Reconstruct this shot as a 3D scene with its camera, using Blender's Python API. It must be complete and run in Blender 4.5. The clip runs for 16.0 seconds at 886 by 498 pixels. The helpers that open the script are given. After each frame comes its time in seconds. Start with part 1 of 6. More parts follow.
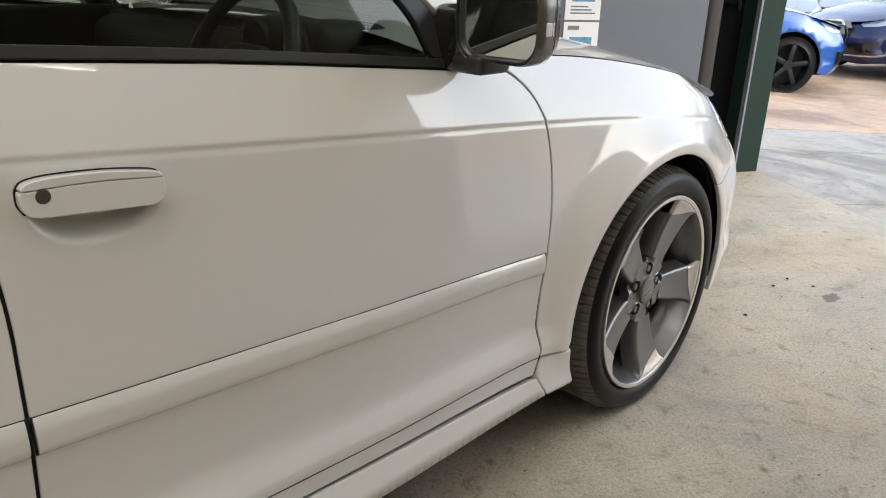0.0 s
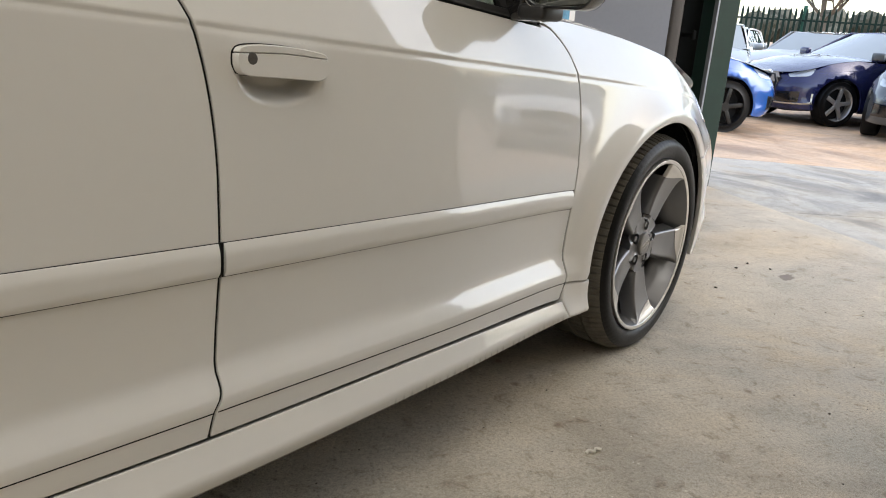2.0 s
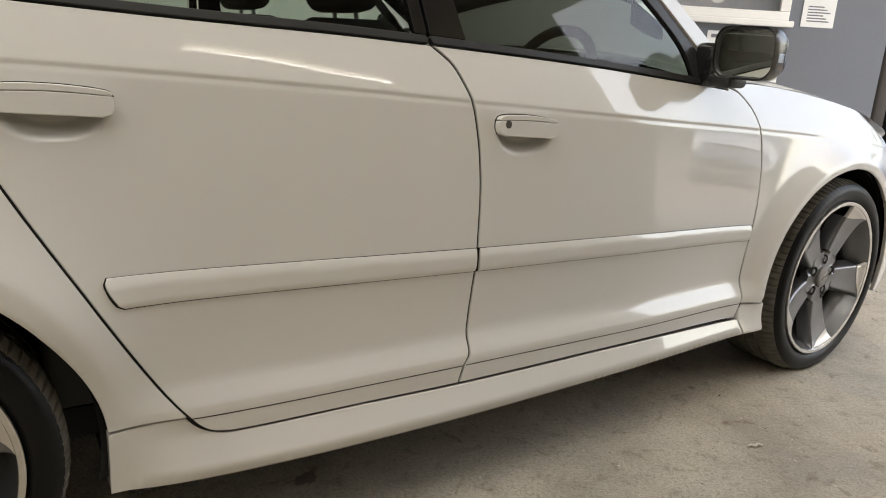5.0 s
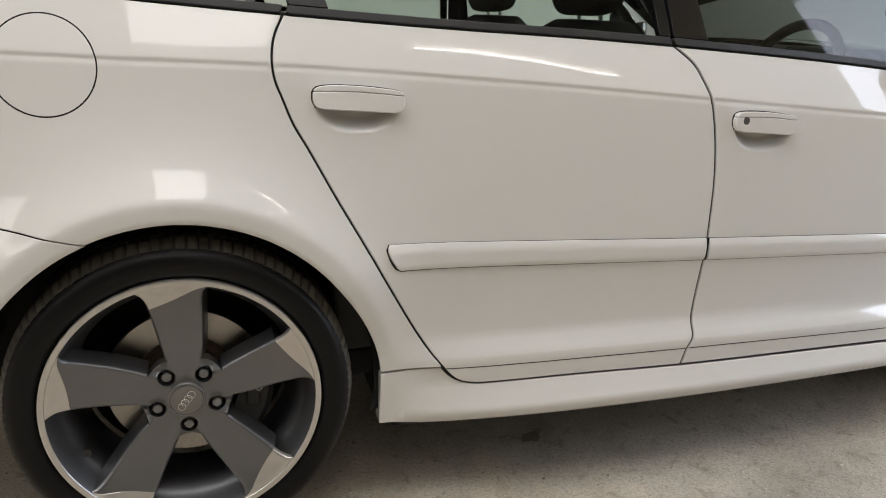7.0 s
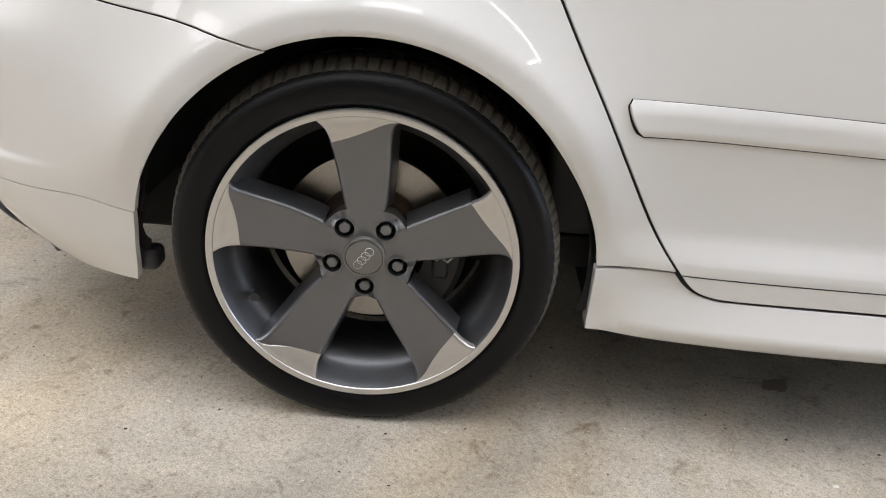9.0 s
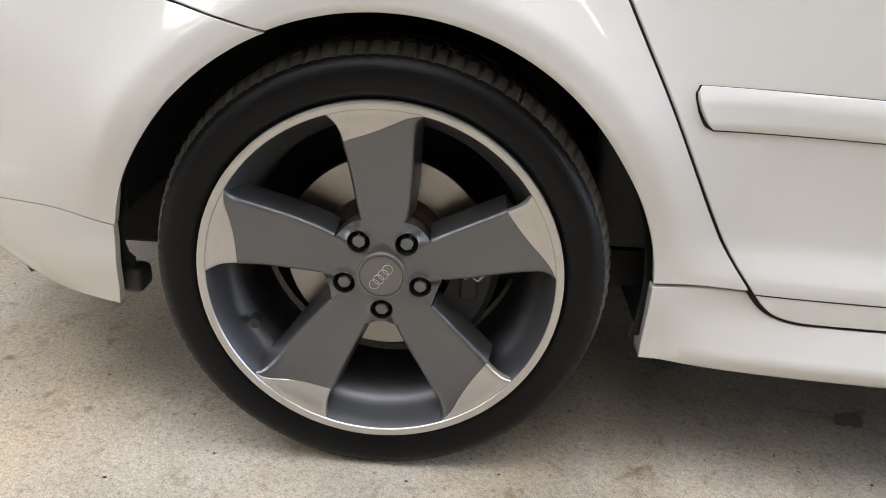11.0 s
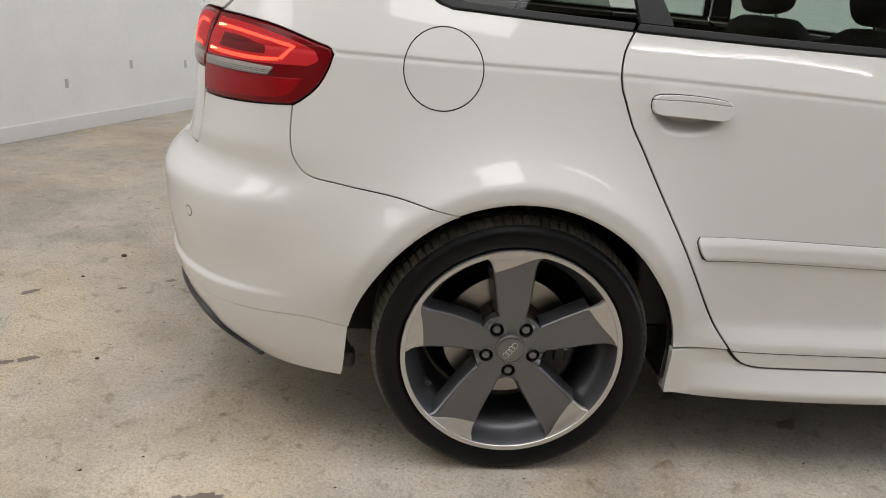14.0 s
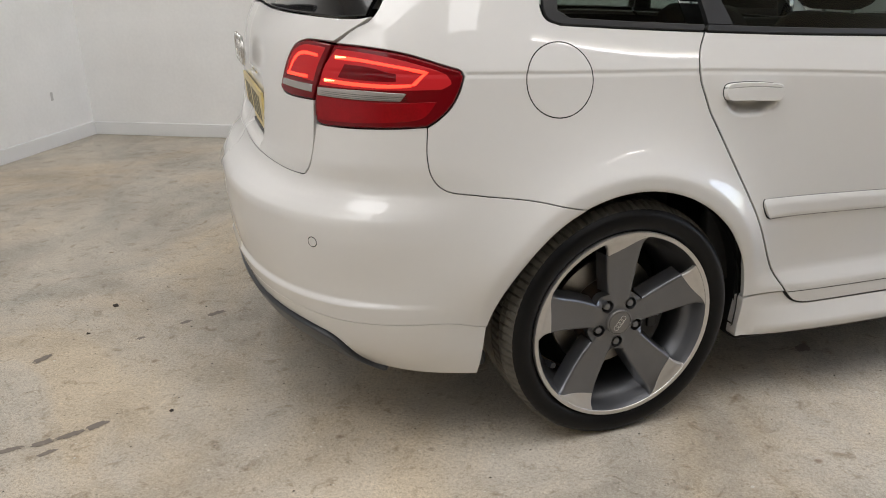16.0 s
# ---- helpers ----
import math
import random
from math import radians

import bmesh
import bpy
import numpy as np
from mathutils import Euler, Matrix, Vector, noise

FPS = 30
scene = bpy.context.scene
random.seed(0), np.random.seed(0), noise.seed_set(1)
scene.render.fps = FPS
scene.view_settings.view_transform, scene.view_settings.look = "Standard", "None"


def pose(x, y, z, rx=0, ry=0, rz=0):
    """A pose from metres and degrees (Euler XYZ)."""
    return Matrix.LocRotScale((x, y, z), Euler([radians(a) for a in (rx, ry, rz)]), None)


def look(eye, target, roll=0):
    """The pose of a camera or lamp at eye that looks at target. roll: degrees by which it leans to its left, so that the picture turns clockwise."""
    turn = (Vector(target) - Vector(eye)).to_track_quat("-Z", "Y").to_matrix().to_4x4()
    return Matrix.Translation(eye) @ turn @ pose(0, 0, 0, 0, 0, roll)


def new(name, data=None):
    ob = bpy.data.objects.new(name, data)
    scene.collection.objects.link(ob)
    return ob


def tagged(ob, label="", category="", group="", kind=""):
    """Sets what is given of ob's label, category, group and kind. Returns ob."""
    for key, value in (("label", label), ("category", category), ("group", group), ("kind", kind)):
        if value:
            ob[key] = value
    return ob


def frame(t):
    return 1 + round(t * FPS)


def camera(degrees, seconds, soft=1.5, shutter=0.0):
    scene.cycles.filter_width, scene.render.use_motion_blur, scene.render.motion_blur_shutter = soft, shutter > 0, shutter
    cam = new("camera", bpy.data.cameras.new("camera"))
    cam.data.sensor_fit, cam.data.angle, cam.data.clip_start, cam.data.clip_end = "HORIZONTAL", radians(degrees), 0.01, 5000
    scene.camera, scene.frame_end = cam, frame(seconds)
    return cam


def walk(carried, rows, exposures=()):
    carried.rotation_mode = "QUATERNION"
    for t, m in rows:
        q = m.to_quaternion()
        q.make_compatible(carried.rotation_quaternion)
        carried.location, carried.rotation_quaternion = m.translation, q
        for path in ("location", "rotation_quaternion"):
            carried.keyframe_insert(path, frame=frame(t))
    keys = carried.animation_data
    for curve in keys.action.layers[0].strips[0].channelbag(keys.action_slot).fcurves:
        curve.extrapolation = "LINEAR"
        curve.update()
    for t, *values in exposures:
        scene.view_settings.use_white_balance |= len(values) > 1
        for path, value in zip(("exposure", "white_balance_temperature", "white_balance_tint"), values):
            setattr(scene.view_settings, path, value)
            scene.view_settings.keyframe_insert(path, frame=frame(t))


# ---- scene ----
from mathutils import geometry

cam = camera(61.1, 16.0, soft=1.0)
PATH = [
    (0, (0.956, -1.735, 1.104), (2.257, -0.394, 0.39), 1.7),
    (0.5, (0.864, -1.763, 1.044), (2.187, -0.431, 0.354), 2.1),
    (1, (0.735, -1.806, 1.002), (2.105, -0.504, 0.346), 3.0),
    (1.5, (0.637, -1.791, 0.939), (2.066, -0.531, 0.33), 3.7),
    (2, (0.56, -1.79, 0.925), (2.002, -0.535, 0.337), 4.1),
    (2.5, (0.479, -1.829, 0.927), (1.873, -0.517, 0.345), 4.0),
    (3, (0.421, -1.871, 0.935), (1.741, -0.486, 0.355), 3.9),
    (3.5, (0.373, -1.937, 0.961), (1.617, -0.482, 0.383), 4.0),
    (6, (0.131, -2.174, 1.05), (1.028, -0.479, 0.485), 2.7),
    (6.5, (0.102, -2.204, 1.052), (0.866, -0.45, 0.47), 2.3),
    (7, (0.08, -2.234, 1.065), (0.649, -0.416, 0.453), 1.8),
    (7.5, (0.092, -2.237, 1.057), (0.346, -0.396, 0.317), 2.4),
    (8, (0.131, -2.184, 0.981), (0.168, -0.357, 0.168), 3.2),
    (8.5, (0.148, -2.071, 0.917), (0.131, -0.26, 0.069), 3.7),
    (11, (0.109, -1.814, 0.787), (0.067, 0.021, -0.006), 2.9),
    (11.5, (0.092, -1.925, 0.875), (0.054, -0.082, 0.098), 3.0),
    (12, (0.045, -2.053, 0.99), (0.009, -0.206, 0.224), 3.1),
    (12.5, (-0.001, -2.181, 1.063), (-0.023, -0.322, 0.328), 3.3),
    (13, (-0.05, -2.299, 1.108), (-0.035, -0.429, 0.399), 3.4),
    (13.5, (-0.15, -2.352, 1.122), (-0.092, -0.475, 0.433), 3.4),
    (14, (-0.29, -2.397, 1.146), (-0.147, -0.527, 0.451), 2.9),
    (14.5, (-0.465, -2.438, 1.172), (-0.202, -0.584, 0.472), 2.4),
    (15, (-0.678, -2.499, 1.209), (-0.288, -0.662, 0.522), 1.1),
    (15.5, (-0.835, -2.477, 1.206), (-0.335, -0.667, 0.519), 0.2),
    (16, (-1.008, -2.38, 1.199), (-0.409, -0.605, 0.498), -0.8),
]
walk(cam, [(t, look(eye, target, roll)) for t, eye, target, roll in PATH],
     [(0.0, 0.14, 6550, 9), (3.5, 0.10, 6800, 9), (6.5, 0.42, 6500, 10), (7.5, 0.58, 5950, 12), (8.5, 0.82, 5850, 12), (11.0, 1.04, 5850, 12), (12.5, 0.70, 5950, 12), (16.0, 0.46, 6050, 12)])
SKY, SUN, TUBE, TUBE_WATTS, PANEL_WATTS, WARM = 0.42, 1.1, 4.0, 1.6, 36.0, (1.0, 0.965, 0.91)

# ==== light ====
world = bpy.data.worlds.new("sky")
scene.world = world
world.use_nodes = True
wn = world.node_tree.nodes
sky = wn.new("ShaderNodeTexSky")
sky.sky_type, sky.sun_disc, sky.sun_elevation, sky.sun_rotation = "NISHITA", False, radians(38), radians(150)
sky.dust_density, sky.air_density = 1.6, 1.0
wn["Background"].inputs["Strength"].default_value = SKY
pale = wn.new("ShaderNodeHueSaturation")
pale.inputs["Saturation"].default_value = 0.68
world.node_tree.links.new(sky.outputs[0], pale.inputs["Color"])
world.node_tree.links.new(pale.outputs[0], wn["Background"].inputs["Color"])
sun = new("sun", bpy.data.lights.new("sun", "SUN"))
sun.data.energy, sun.data.angle, sun.data.color = SUN, radians(14), (1.0, 0.96, 0.9)
sun.matrix_world = look((9, 8, 12), (6, 3, 0))


# ==== materials ====
def material(name, color, rough=0.5, metal=0.0, coat=0.0, vary=0.0, scale=8.0, bump=0.0, bump_scale=200.0, spec=0.5):
    m = bpy.data.materials.new(name)
    m.use_nodes = True
    nt = m.node_tree
    b = nt.nodes["Principled BSDF"]
    b.inputs["Base Color"].default_value = (*color, 1)
    b.inputs["Roughness"].default_value, b.inputs["Metallic"].default_value = rough, metal
    b.inputs["Coat Weight"].default_value, b.inputs["Coat Roughness"].default_value = coat, 0.02
    b.inputs["Specular IOR Level"].default_value = spec
    co = nt.nodes.new("ShaderNodeTexCoord")
    if vary:
        n1, n2 = nt.nodes.new("ShaderNodeTexNoise"), nt.nodes.new("ShaderNodeTexNoise")
        n1.inputs["Scale"].default_value, n2.inputs["Scale"].default_value = scale, scale * 14
        n1.inputs["Detail"].default_value, n2.inputs["Detail"].default_value = 5, 4
        for n in (n1, n2):
            nt.links.new(co.outputs["Object"], n.inputs["Vector"])
        mx = nt.nodes.new("ShaderNodeMix")
        mx.inputs[0].default_value = 0.4
        nt.links.new(n1.outputs["Fac"], mx.inputs[2])
        nt.links.new(n2.outputs["Fac"], mx.inputs[3])
        rp = nt.nodes.new("ShaderNodeValToRGB")
        rp.color_ramp.elements[0].position, rp.color_ramp.elements[1].position = 0.3, 0.7
        rp.color_ramp.elements[0].color = (*[c * (1 - vary) for c in color], 1)
        rp.color_ramp.elements[1].color = (*[min(1, c * (1 + vary)) for c in color], 1)
        nt.links.new(mx.outputs[0], rp.inputs[0])
        nt.links.new(rp.outputs[0], b.inputs["Base Color"])
        mr = nt.nodes.new("ShaderNodeMapRange")
        mr.inputs["To Min"].default_value, mr.inputs["To Max"].default_value = max(0, rough - 0.12 * vary / 0.2), min(1, rough + 0.12 * vary / 0.2)
        nt.links.new(n1.outputs["Fac"], mr.inputs["Value"])
        nt.links.new(mr.outputs[0], b.inputs["Roughness"])
    if bump:
        nb, bp = nt.nodes.new("ShaderNodeTexNoise"), nt.nodes.new("ShaderNodeBump")
        nb.inputs["Scale"].default_value, nb.inputs["Detail"].default_value = bump_scale, 6
        bp.inputs["Strength"].default_value, bp.inputs["Distance"].default_value = bump, 0.002
        nt.links.new(co.outputs["Object"], nb.inputs["Vector"])
        nt.links.new(nb.outputs["Fac"], bp.inputs["Height"])
        nt.links.new(bp.outputs[0], b.inputs["Normal"])
    return m


def glowing(name, color, strength):
    m = bpy.data.materials.new(name)
    m.use_nodes = True
    b = m.node_tree.nodes["Principled BSDF"]
    b.inputs["Base Color"].default_value = (*[min(1, c) for c in color], 1)
    b.inputs["Emission Color"].default_value, b.inputs["Emission Strength"].default_value = (*color, 1), strength
    return m


def glass(name, color, rough=0.0):
    """Thin tinted glass: clear through, with a glossy face."""
    m = bpy.data.materials.new(name)
    m.use_nodes = True
    nt = m.node_tree
    nt.nodes.remove(nt.nodes["Principled BSDF"])
    tr, gl, mx, fr = (nt.nodes.new("ShaderNode" + k) for k in ("BsdfTransparent", "BsdfGlossy", "MixShader", "Fresnel"))
    tr.inputs[0].default_value = (*color, 1)
    gl.inputs["Roughness"].default_value = rough
    fr.inputs[0].default_value = 1.52
    nt.links.new(fr.outputs[0], mx.inputs[0])
    nt.links.new(tr.outputs[0], mx.inputs[1])
    nt.links.new(gl.outputs[0], mx.inputs[2])
    nt.links.new(mx.outputs[0], nt.nodes["Material Output"].inputs[0])
    return m


def concrete(name, base, stain, cracks=0.0):
    """Worn poured concrete: broad stains, pale scuffs, fine aggregate and pits."""
    m = bpy.data.materials.new(name)
    m.use_nodes = True
    nt = m.node_tree
    b = nt.nodes["Principled BSDF"]
    co = nt.nodes.new("ShaderNodeTexCoord")

    def tex(kind, scale, **kw):
        n = nt.nodes.new("ShaderNodeTex" + kind)
        n.inputs["Scale"].default_value = scale
        for k, v in kw.items():
            n.inputs[k].default_value = v
        nt.links.new(co.outputs["Object"], n.inputs["Vector"])
        return n

    def ramp(src, *stops):
        r = nt.nodes.new("ShaderNodeValToRGB")
        while len(r.color_ramp.elements) < len(stops):
            r.color_ramp.elements.new(0.5)
        for e, (p, c) in zip(r.color_ramp.elements, stops):
            e.position, e.color = p, (*c, 1)
        nt.links.new(src, r.inputs[0])
        return r.outputs[0]

    def mix(kind, fac, a, c):
        n = nt.nodes.new("ShaderNodeMix")
        n.data_type, n.blend_type = "RGBA", kind
        if isinstance(fac, bpy.types.NodeSocket):
            nt.links.new(fac, n.inputs[0])
        else:
            n.inputs[0].default_value = fac
        nt.links.new(a, n.inputs[6])
        nt.links.new(c, n.inputs[7])
        return n.outputs[2]
    big = tex("Noise", 1.1, Detail=7.0, Roughness=0.65, Distortion=0.8)
    hue = tex("Noise", 0.7, Detail=6.0, Roughness=0.6, Distortion=1.5)
    mid = tex("Noise", 6.0, Detail=8.0, Roughness=0.7)
    speck = tex("Noise", 330.0, Detail=3.0, Roughness=0.8)
    fine = tex("Noise", 110.0, Detail=5.0, Roughness=0.75)
    pits = tex("Voronoi", 46.0, Randomness=1.0)
    grit = tex("Voronoi", 34.0, Randomness=1.0)
    w = (1, 1, 1)
    col = ramp(big.outputs["Fac"], (0.32, stain), (0.5, base), (0.68, tuple(min(1, c * 1.2) for c in base)))
    col = mix("MULTIPLY", 0.9, col, ramp(mid.outputs["Fac"], (0.3, (0.84, 0.82, 0.79)), (0.52, w), (0.72, (1.08, 1.07, 1.05))))
    col = mix("MULTIPLY", 1.0, col, ramp(hue.outputs["Fac"], (0.36, (0.80, 0.83, 0.86)), (0.50, w), (0.62, (1.06, 1.0, 0.90))))
    col = mix("MULTIPLY", 0.9, col, ramp(speck.outputs["Fac"], (0.34, (0.60, 0.56, 0.50)), (0.5, w), (0.66, (1.35, 1.33, 1.29))))
    col = mix("MULTIPLY", 0.9, col, ramp(fine.outputs["Fac"], (0.30, (0.58, 0.54, 0.48)), (0.48, w), (0.70, (1.3, 1.29, 1.25))))
    blotch = tex("Noise", 17.0, Detail=6.0, Roughness=0.65, Distortion=0.6)
    col = mix("MULTIPLY", 0.85, col, ramp(blotch.outputs["Fac"], (0.28, (0.52, 0.45, 0.36)), (0.44, w), (0.60, w), (0.74, (1.18, 1.17, 1.14))))
    for size, rim, tint, kind, share in ((21.0, 0.085, (0.74, 0.70, 0.60), "MIX", 0.80), (8.0, 0.10, (0.20, 0.135, 0.085), "MIX", 0.82), (34.0, 0.10, (0.10, 0.085, 0.07), "MIX", 0.80)):
        vo = tex("Voronoi", size, Randomness=1.0)
        sp = nt.nodes.new("ShaderNodeSeparateColor")
        nt.links.new(vo.outputs["Color"], sp.inputs[0])
        a, b2 = nt.nodes.new("ShaderNodeMath"), nt.nodes.new("ShaderNodeMath")
        a.operation, b2.operation = "GREATER_THAN", "MULTIPLY"
        a.inputs[1].default_value = share
        nt.links.new(sp.outputs[0], a.inputs[0])
        sh = nt.nodes.new("ShaderNodeMapRange")
        sh.inputs["From Min"].default_value, sh.inputs["From Max"].default_value, sh.inputs["To Min"].default_value, sh.inputs["To Max"].default_value = rim * 0.4, rim * 1.2, 0.75, 0.0
        wob = nt.nodes.new("ShaderNodeMath")
        wob.operation = "MULTIPLY_ADD"
        wob.inputs[1].default_value, wob.inputs[2].default_value = 0.10, -0.05
        nt.links.new(fine.outputs["Fac"], wob.inputs[0])
        ad = nt.nodes.new("ShaderNodeMath")
        nt.links.new(vo.outputs["Distance"], ad.inputs[0])
        nt.links.new(wob.outputs[0], ad.inputs[1])
        nt.links.new(ad.outputs[0], sh.inputs["Value"])
        nt.links.new(a.outputs[0], b2.inputs[0])
        nt.links.new(sh.outputs[0], b2.inputs[1])
        rgb = nt.nodes.new("ShaderNodeRGB")
        rgb.outputs[0].default_value = (*tint, 1)
        col = mix(kind, b2.outputs[0], col, rgb.outputs[0])
    thin = nt.nodes.new("ShaderNodeMath")
    thin.operation = "MULTIPLY"
    nt.links.new(mid.outputs["Fac"], thin.inputs[0])
    thin.inputs[1].default_value = 1.0
    col = mix("MULTIPLY", thin.outputs[0], col, ramp(pits.outputs["Distance"], (0.05, (0.30, 0.26, 0.21)), (0.20, w)))
    col = mix("LIGHTEN", thin.outputs[0], col, ramp(grit.outputs["Distance"], (0.04, (0.66, 0.61, 0.50)), (0.11, (0, 0, 0))))
    nt.links.new(col, b.inputs["Base Color"])
    mr = nt.nodes.new("ShaderNodeMapRange")
    mr.inputs["To Min"].default_value, mr.inputs["To Max"].default_value = 0.42, 0.85
    nt.links.new(big.outputs["Fac"], mr.inputs["Value"])
    nt.links.new(mr.outputs[0], b.inputs["Roughness"])
    bp = nt.nodes.new("ShaderNodeBump")
    bp.inputs["Strength"].default_value, bp.inputs["Distance"].default_value = 0.5, 0.003
    nt.links.new(fine.outputs["Fac"], bp.inputs["Height"])
    nt.links.new(bp.outputs[0], b.inputs["Normal"])
    return m


WHITE = material("white_car_paint", (0.74, 0.73, 0.71), 0.30, coat=1.0, vary=0.012, scale=3, spec=0.3)
WHITE.node_tree.nodes["Principled BSDF"].inputs["Coat IOR"].default_value = 1.68
WHITE.node_tree.nodes["Principled BSDF"].inputs["Coat Roughness"].default_value = 0.03
GLOSS_BLACK = material("gloss_black", (0.012, 0.012, 0.013), 0.12, coat=0.6)
TRIM = material("black_trim", (0.022, 0.022, 0.023), 0.45, vary=0.2, scale=20)
# near-black of dark parts and joints, also shade painted behind skin and spokes
DARK = material("dark_part_and_shade", (0.008, 0.008, 0.008), 0.9)
LINER = material("wheel_liner", (0.012, 0.012, 0.013), 0.85, bump=0.4, bump_scale=90)
RUBBER = material("tyre_rubber", (0.0045, 0.0045, 0.005), 0.40, vary=0.25, scale=9, bump=0.2, bump_scale=300, spec=0.22)
ALLOY = material("gunmetal_alloy", (0.175, 0.178, 0.188), 0.34, 0.78, coat=0.35, vary=0.05, scale=30, bump=0.05, bump_scale=900)
MACHINED = material("machined_alloy", (0.62, 0.60, 0.575), 0.34, 0.75, vary=0.05, scale=60)
STEEL = material("disc_steel", (0.42, 0.40, 0.37), 0.38, 1.0, vary=0.2, scale=25)
RUST = material("rusty_steel", (0.07, 0.045, 0.03), 0.8, 0.3, vary=0.3, scale=40)
CHROME = material("satin_silver", (0.60, 0.59, 0.57), 0.24, 0.9, vary=0.03)
MIRROR = material("mirror_glass", (0.80, 0.84, 0.80), 0.02, 1.0)
WINDOW = glass("window_glass", (0.68, 0.77, 0.72))
PRIVACY = glass("dark_window_glass", (0.28, 0.32, 0.29))
RED = material("red_lamp_lens", (0.27, 0.002, 0.006), 0.12, coat=0.2, vary=0.22, scale=14, spec=0.2)
RED_LIT = glowing("lit_red_lens", (0.36, 0.002, 0.005), 0.30)
HOT = glowing("hot_bar_end", (1.0, 0.42, 0.14), 3.0)
PLATE_PRINT = material("worn_plate_print", (0.16, 0.14, 0.09), 0.5)
RED_DEEP = material("deep_red_lamp", (0.15, 0.002, 0.005), 0.15, coat=0.25, spec=0.2)
RED_GLOW = glowing("lit_lamp_bar", (1.0, 0.035, 0.014), 2.4)
SILVER = material("lamp_silver", (0.45, 0.42, 0.40), 0.25, 0.6)
YELLOW = material("yellow_plate", (0.70, 0.57, 0.24), 0.35, vary=0.06, scale=9)
BLACK_PRINT = material("black_print", (0.02, 0.02, 0.02), 0.5)
CLOTH = material("black_seat_cloth", (0.02, 0.02, 0.021), 0.8, vary=0.3, scale=40, bump=0.5, bump_scale=400)
DASH = material("dark_dashboard", (0.025, 0.025, 0.026), 0.6, bump=0.3, bump_scale=500)
LEATHER = material("dark_leather", (0.03, 0.03, 0.03), 0.45, vary=0.2, scale=60)
FLOOR = concrete("worn_concrete", (0.475, 0.434, 0.366), (0.34, 0.302, 0.247))
APRON = concrete("weathered_concrete", (0.36, 0.35, 0.33), (0.13, 0.128, 0.122))
YARD = concrete("brown_yard_concrete", (0.50, 0.37, 0.27), (0.30, 0.20, 0.14))
WALL_WHITE = material("white_painted_wall", (0.85, 0.845, 0.825), 0.6, vary=0.05, scale=3, bump=0.15, bump_scale=60)
WALL_GREY = material("grey_painted_wall", (0.13, 0.142, 0.17), 0.6, vary=0.06, scale=3, bump=0.1, bump_scale=60)
WALL_BEIGE = material("cream_painted_wall", (0.365, 0.315, 0.215), 0.65, vary=0.08, scale=2)
ROOF = material("roof_sheet", (0.45, 0.43, 0.40), 0.6, vary=0.1, scale=2)
TREAD = material("dusty_tread", (0.12, 0.11, 0.093), 0.75, vary=0.3, scale=30, bump=0.2, bump_scale=300, spec=0.2)
GREEN = material("dark_green_paint", (0.010, 0.028, 0.021), 0.55, vary=0.2, scale=10, bump=0.1, bump_scale=80, spec=0.25)
STEEL_GREY = material("grey_steel", (0.42, 0.44, 0.46), 0.45, 0.3, vary=0.15, scale=12)
TRACK = material("black_steel_track", (0.008, 0.009, 0.009), 0.95, vary=0.2, scale=10, spec=0.05)
STRIP = material("grey_edge_strip", (0.22, 0.24, 0.27), 0.5, 0.2, vary=0.12, scale=12)
BROWN = material("brown_grey_post", (0.035, 0.030, 0.027), 0.6, vary=0.15, scale=6)
PAPER = material("white_paper", (0.75, 0.76, 0.77), 0.55, vary=0.02)
PICTURE = material("blue_picture", (0.10, 0.28, 0.45), 0.4, vary=0.5, scale=30)
INK = material("grey_ink", (0.16, 0.17, 0.19), 0.6)
UPVC = material("white_plastic", (0.78, 0.78, 0.77), 0.35, vary=0.02)
LAMP = glowing("lit_tube", (1.0, 0.90, 0.72), TUBE)
FIXTURE = material("lamp_housing", (0.7, 0.7, 0.68), 0.4)
PANEL_GLOW = glowing("lit_panel", (1.0, 0.95, 0.86), 0.35)


def curve(*pts):
    """A smooth monotone curve through (x, y) pairs, held flat past its ends."""
    xs, ys = np.array([p[0] for p in pts], float), np.array([p[1] for p in pts], float)
    h, d = np.diff(xs), np.diff(ys) / np.diff(xs)
    m = np.zeros(len(xs))
    for i in range(1, len(xs) - 1):
        if d[i - 1] * d[i] > 0:
            w1, w2 = 2 * h[i] + h[i - 1], h[i] + 2 * h[i - 1]
            m[i] = (w1 + w2) / (w1 / d[i - 1] + w2 / d[i])
    m[0], m[-1] = d[0], d[-1]

    def at(x):
        x = np.clip(np.asarray(x, float), xs[0], xs[-1])
        i = np.clip(np.searchsorted(xs, x) - 1, 0, len(h) - 1)
        t = (x - xs[i]) / h[i]
        return ((2 * t**3 - 3 * t**2 + 1) * ys[i] + (t**3 - 2 * t**2 + t) * h[i] * m[i]
                + (3 * t**2 - 2 * t**3) * ys[i + 1] + (t**3 - t**2) * h[i] * m[i + 1])
    return at


def ease(a, b, x):
    t = np.clip((np.asarray(x, float) - a) / (b - a), 0, 1)
    return t * t * (3 - 2 * t)


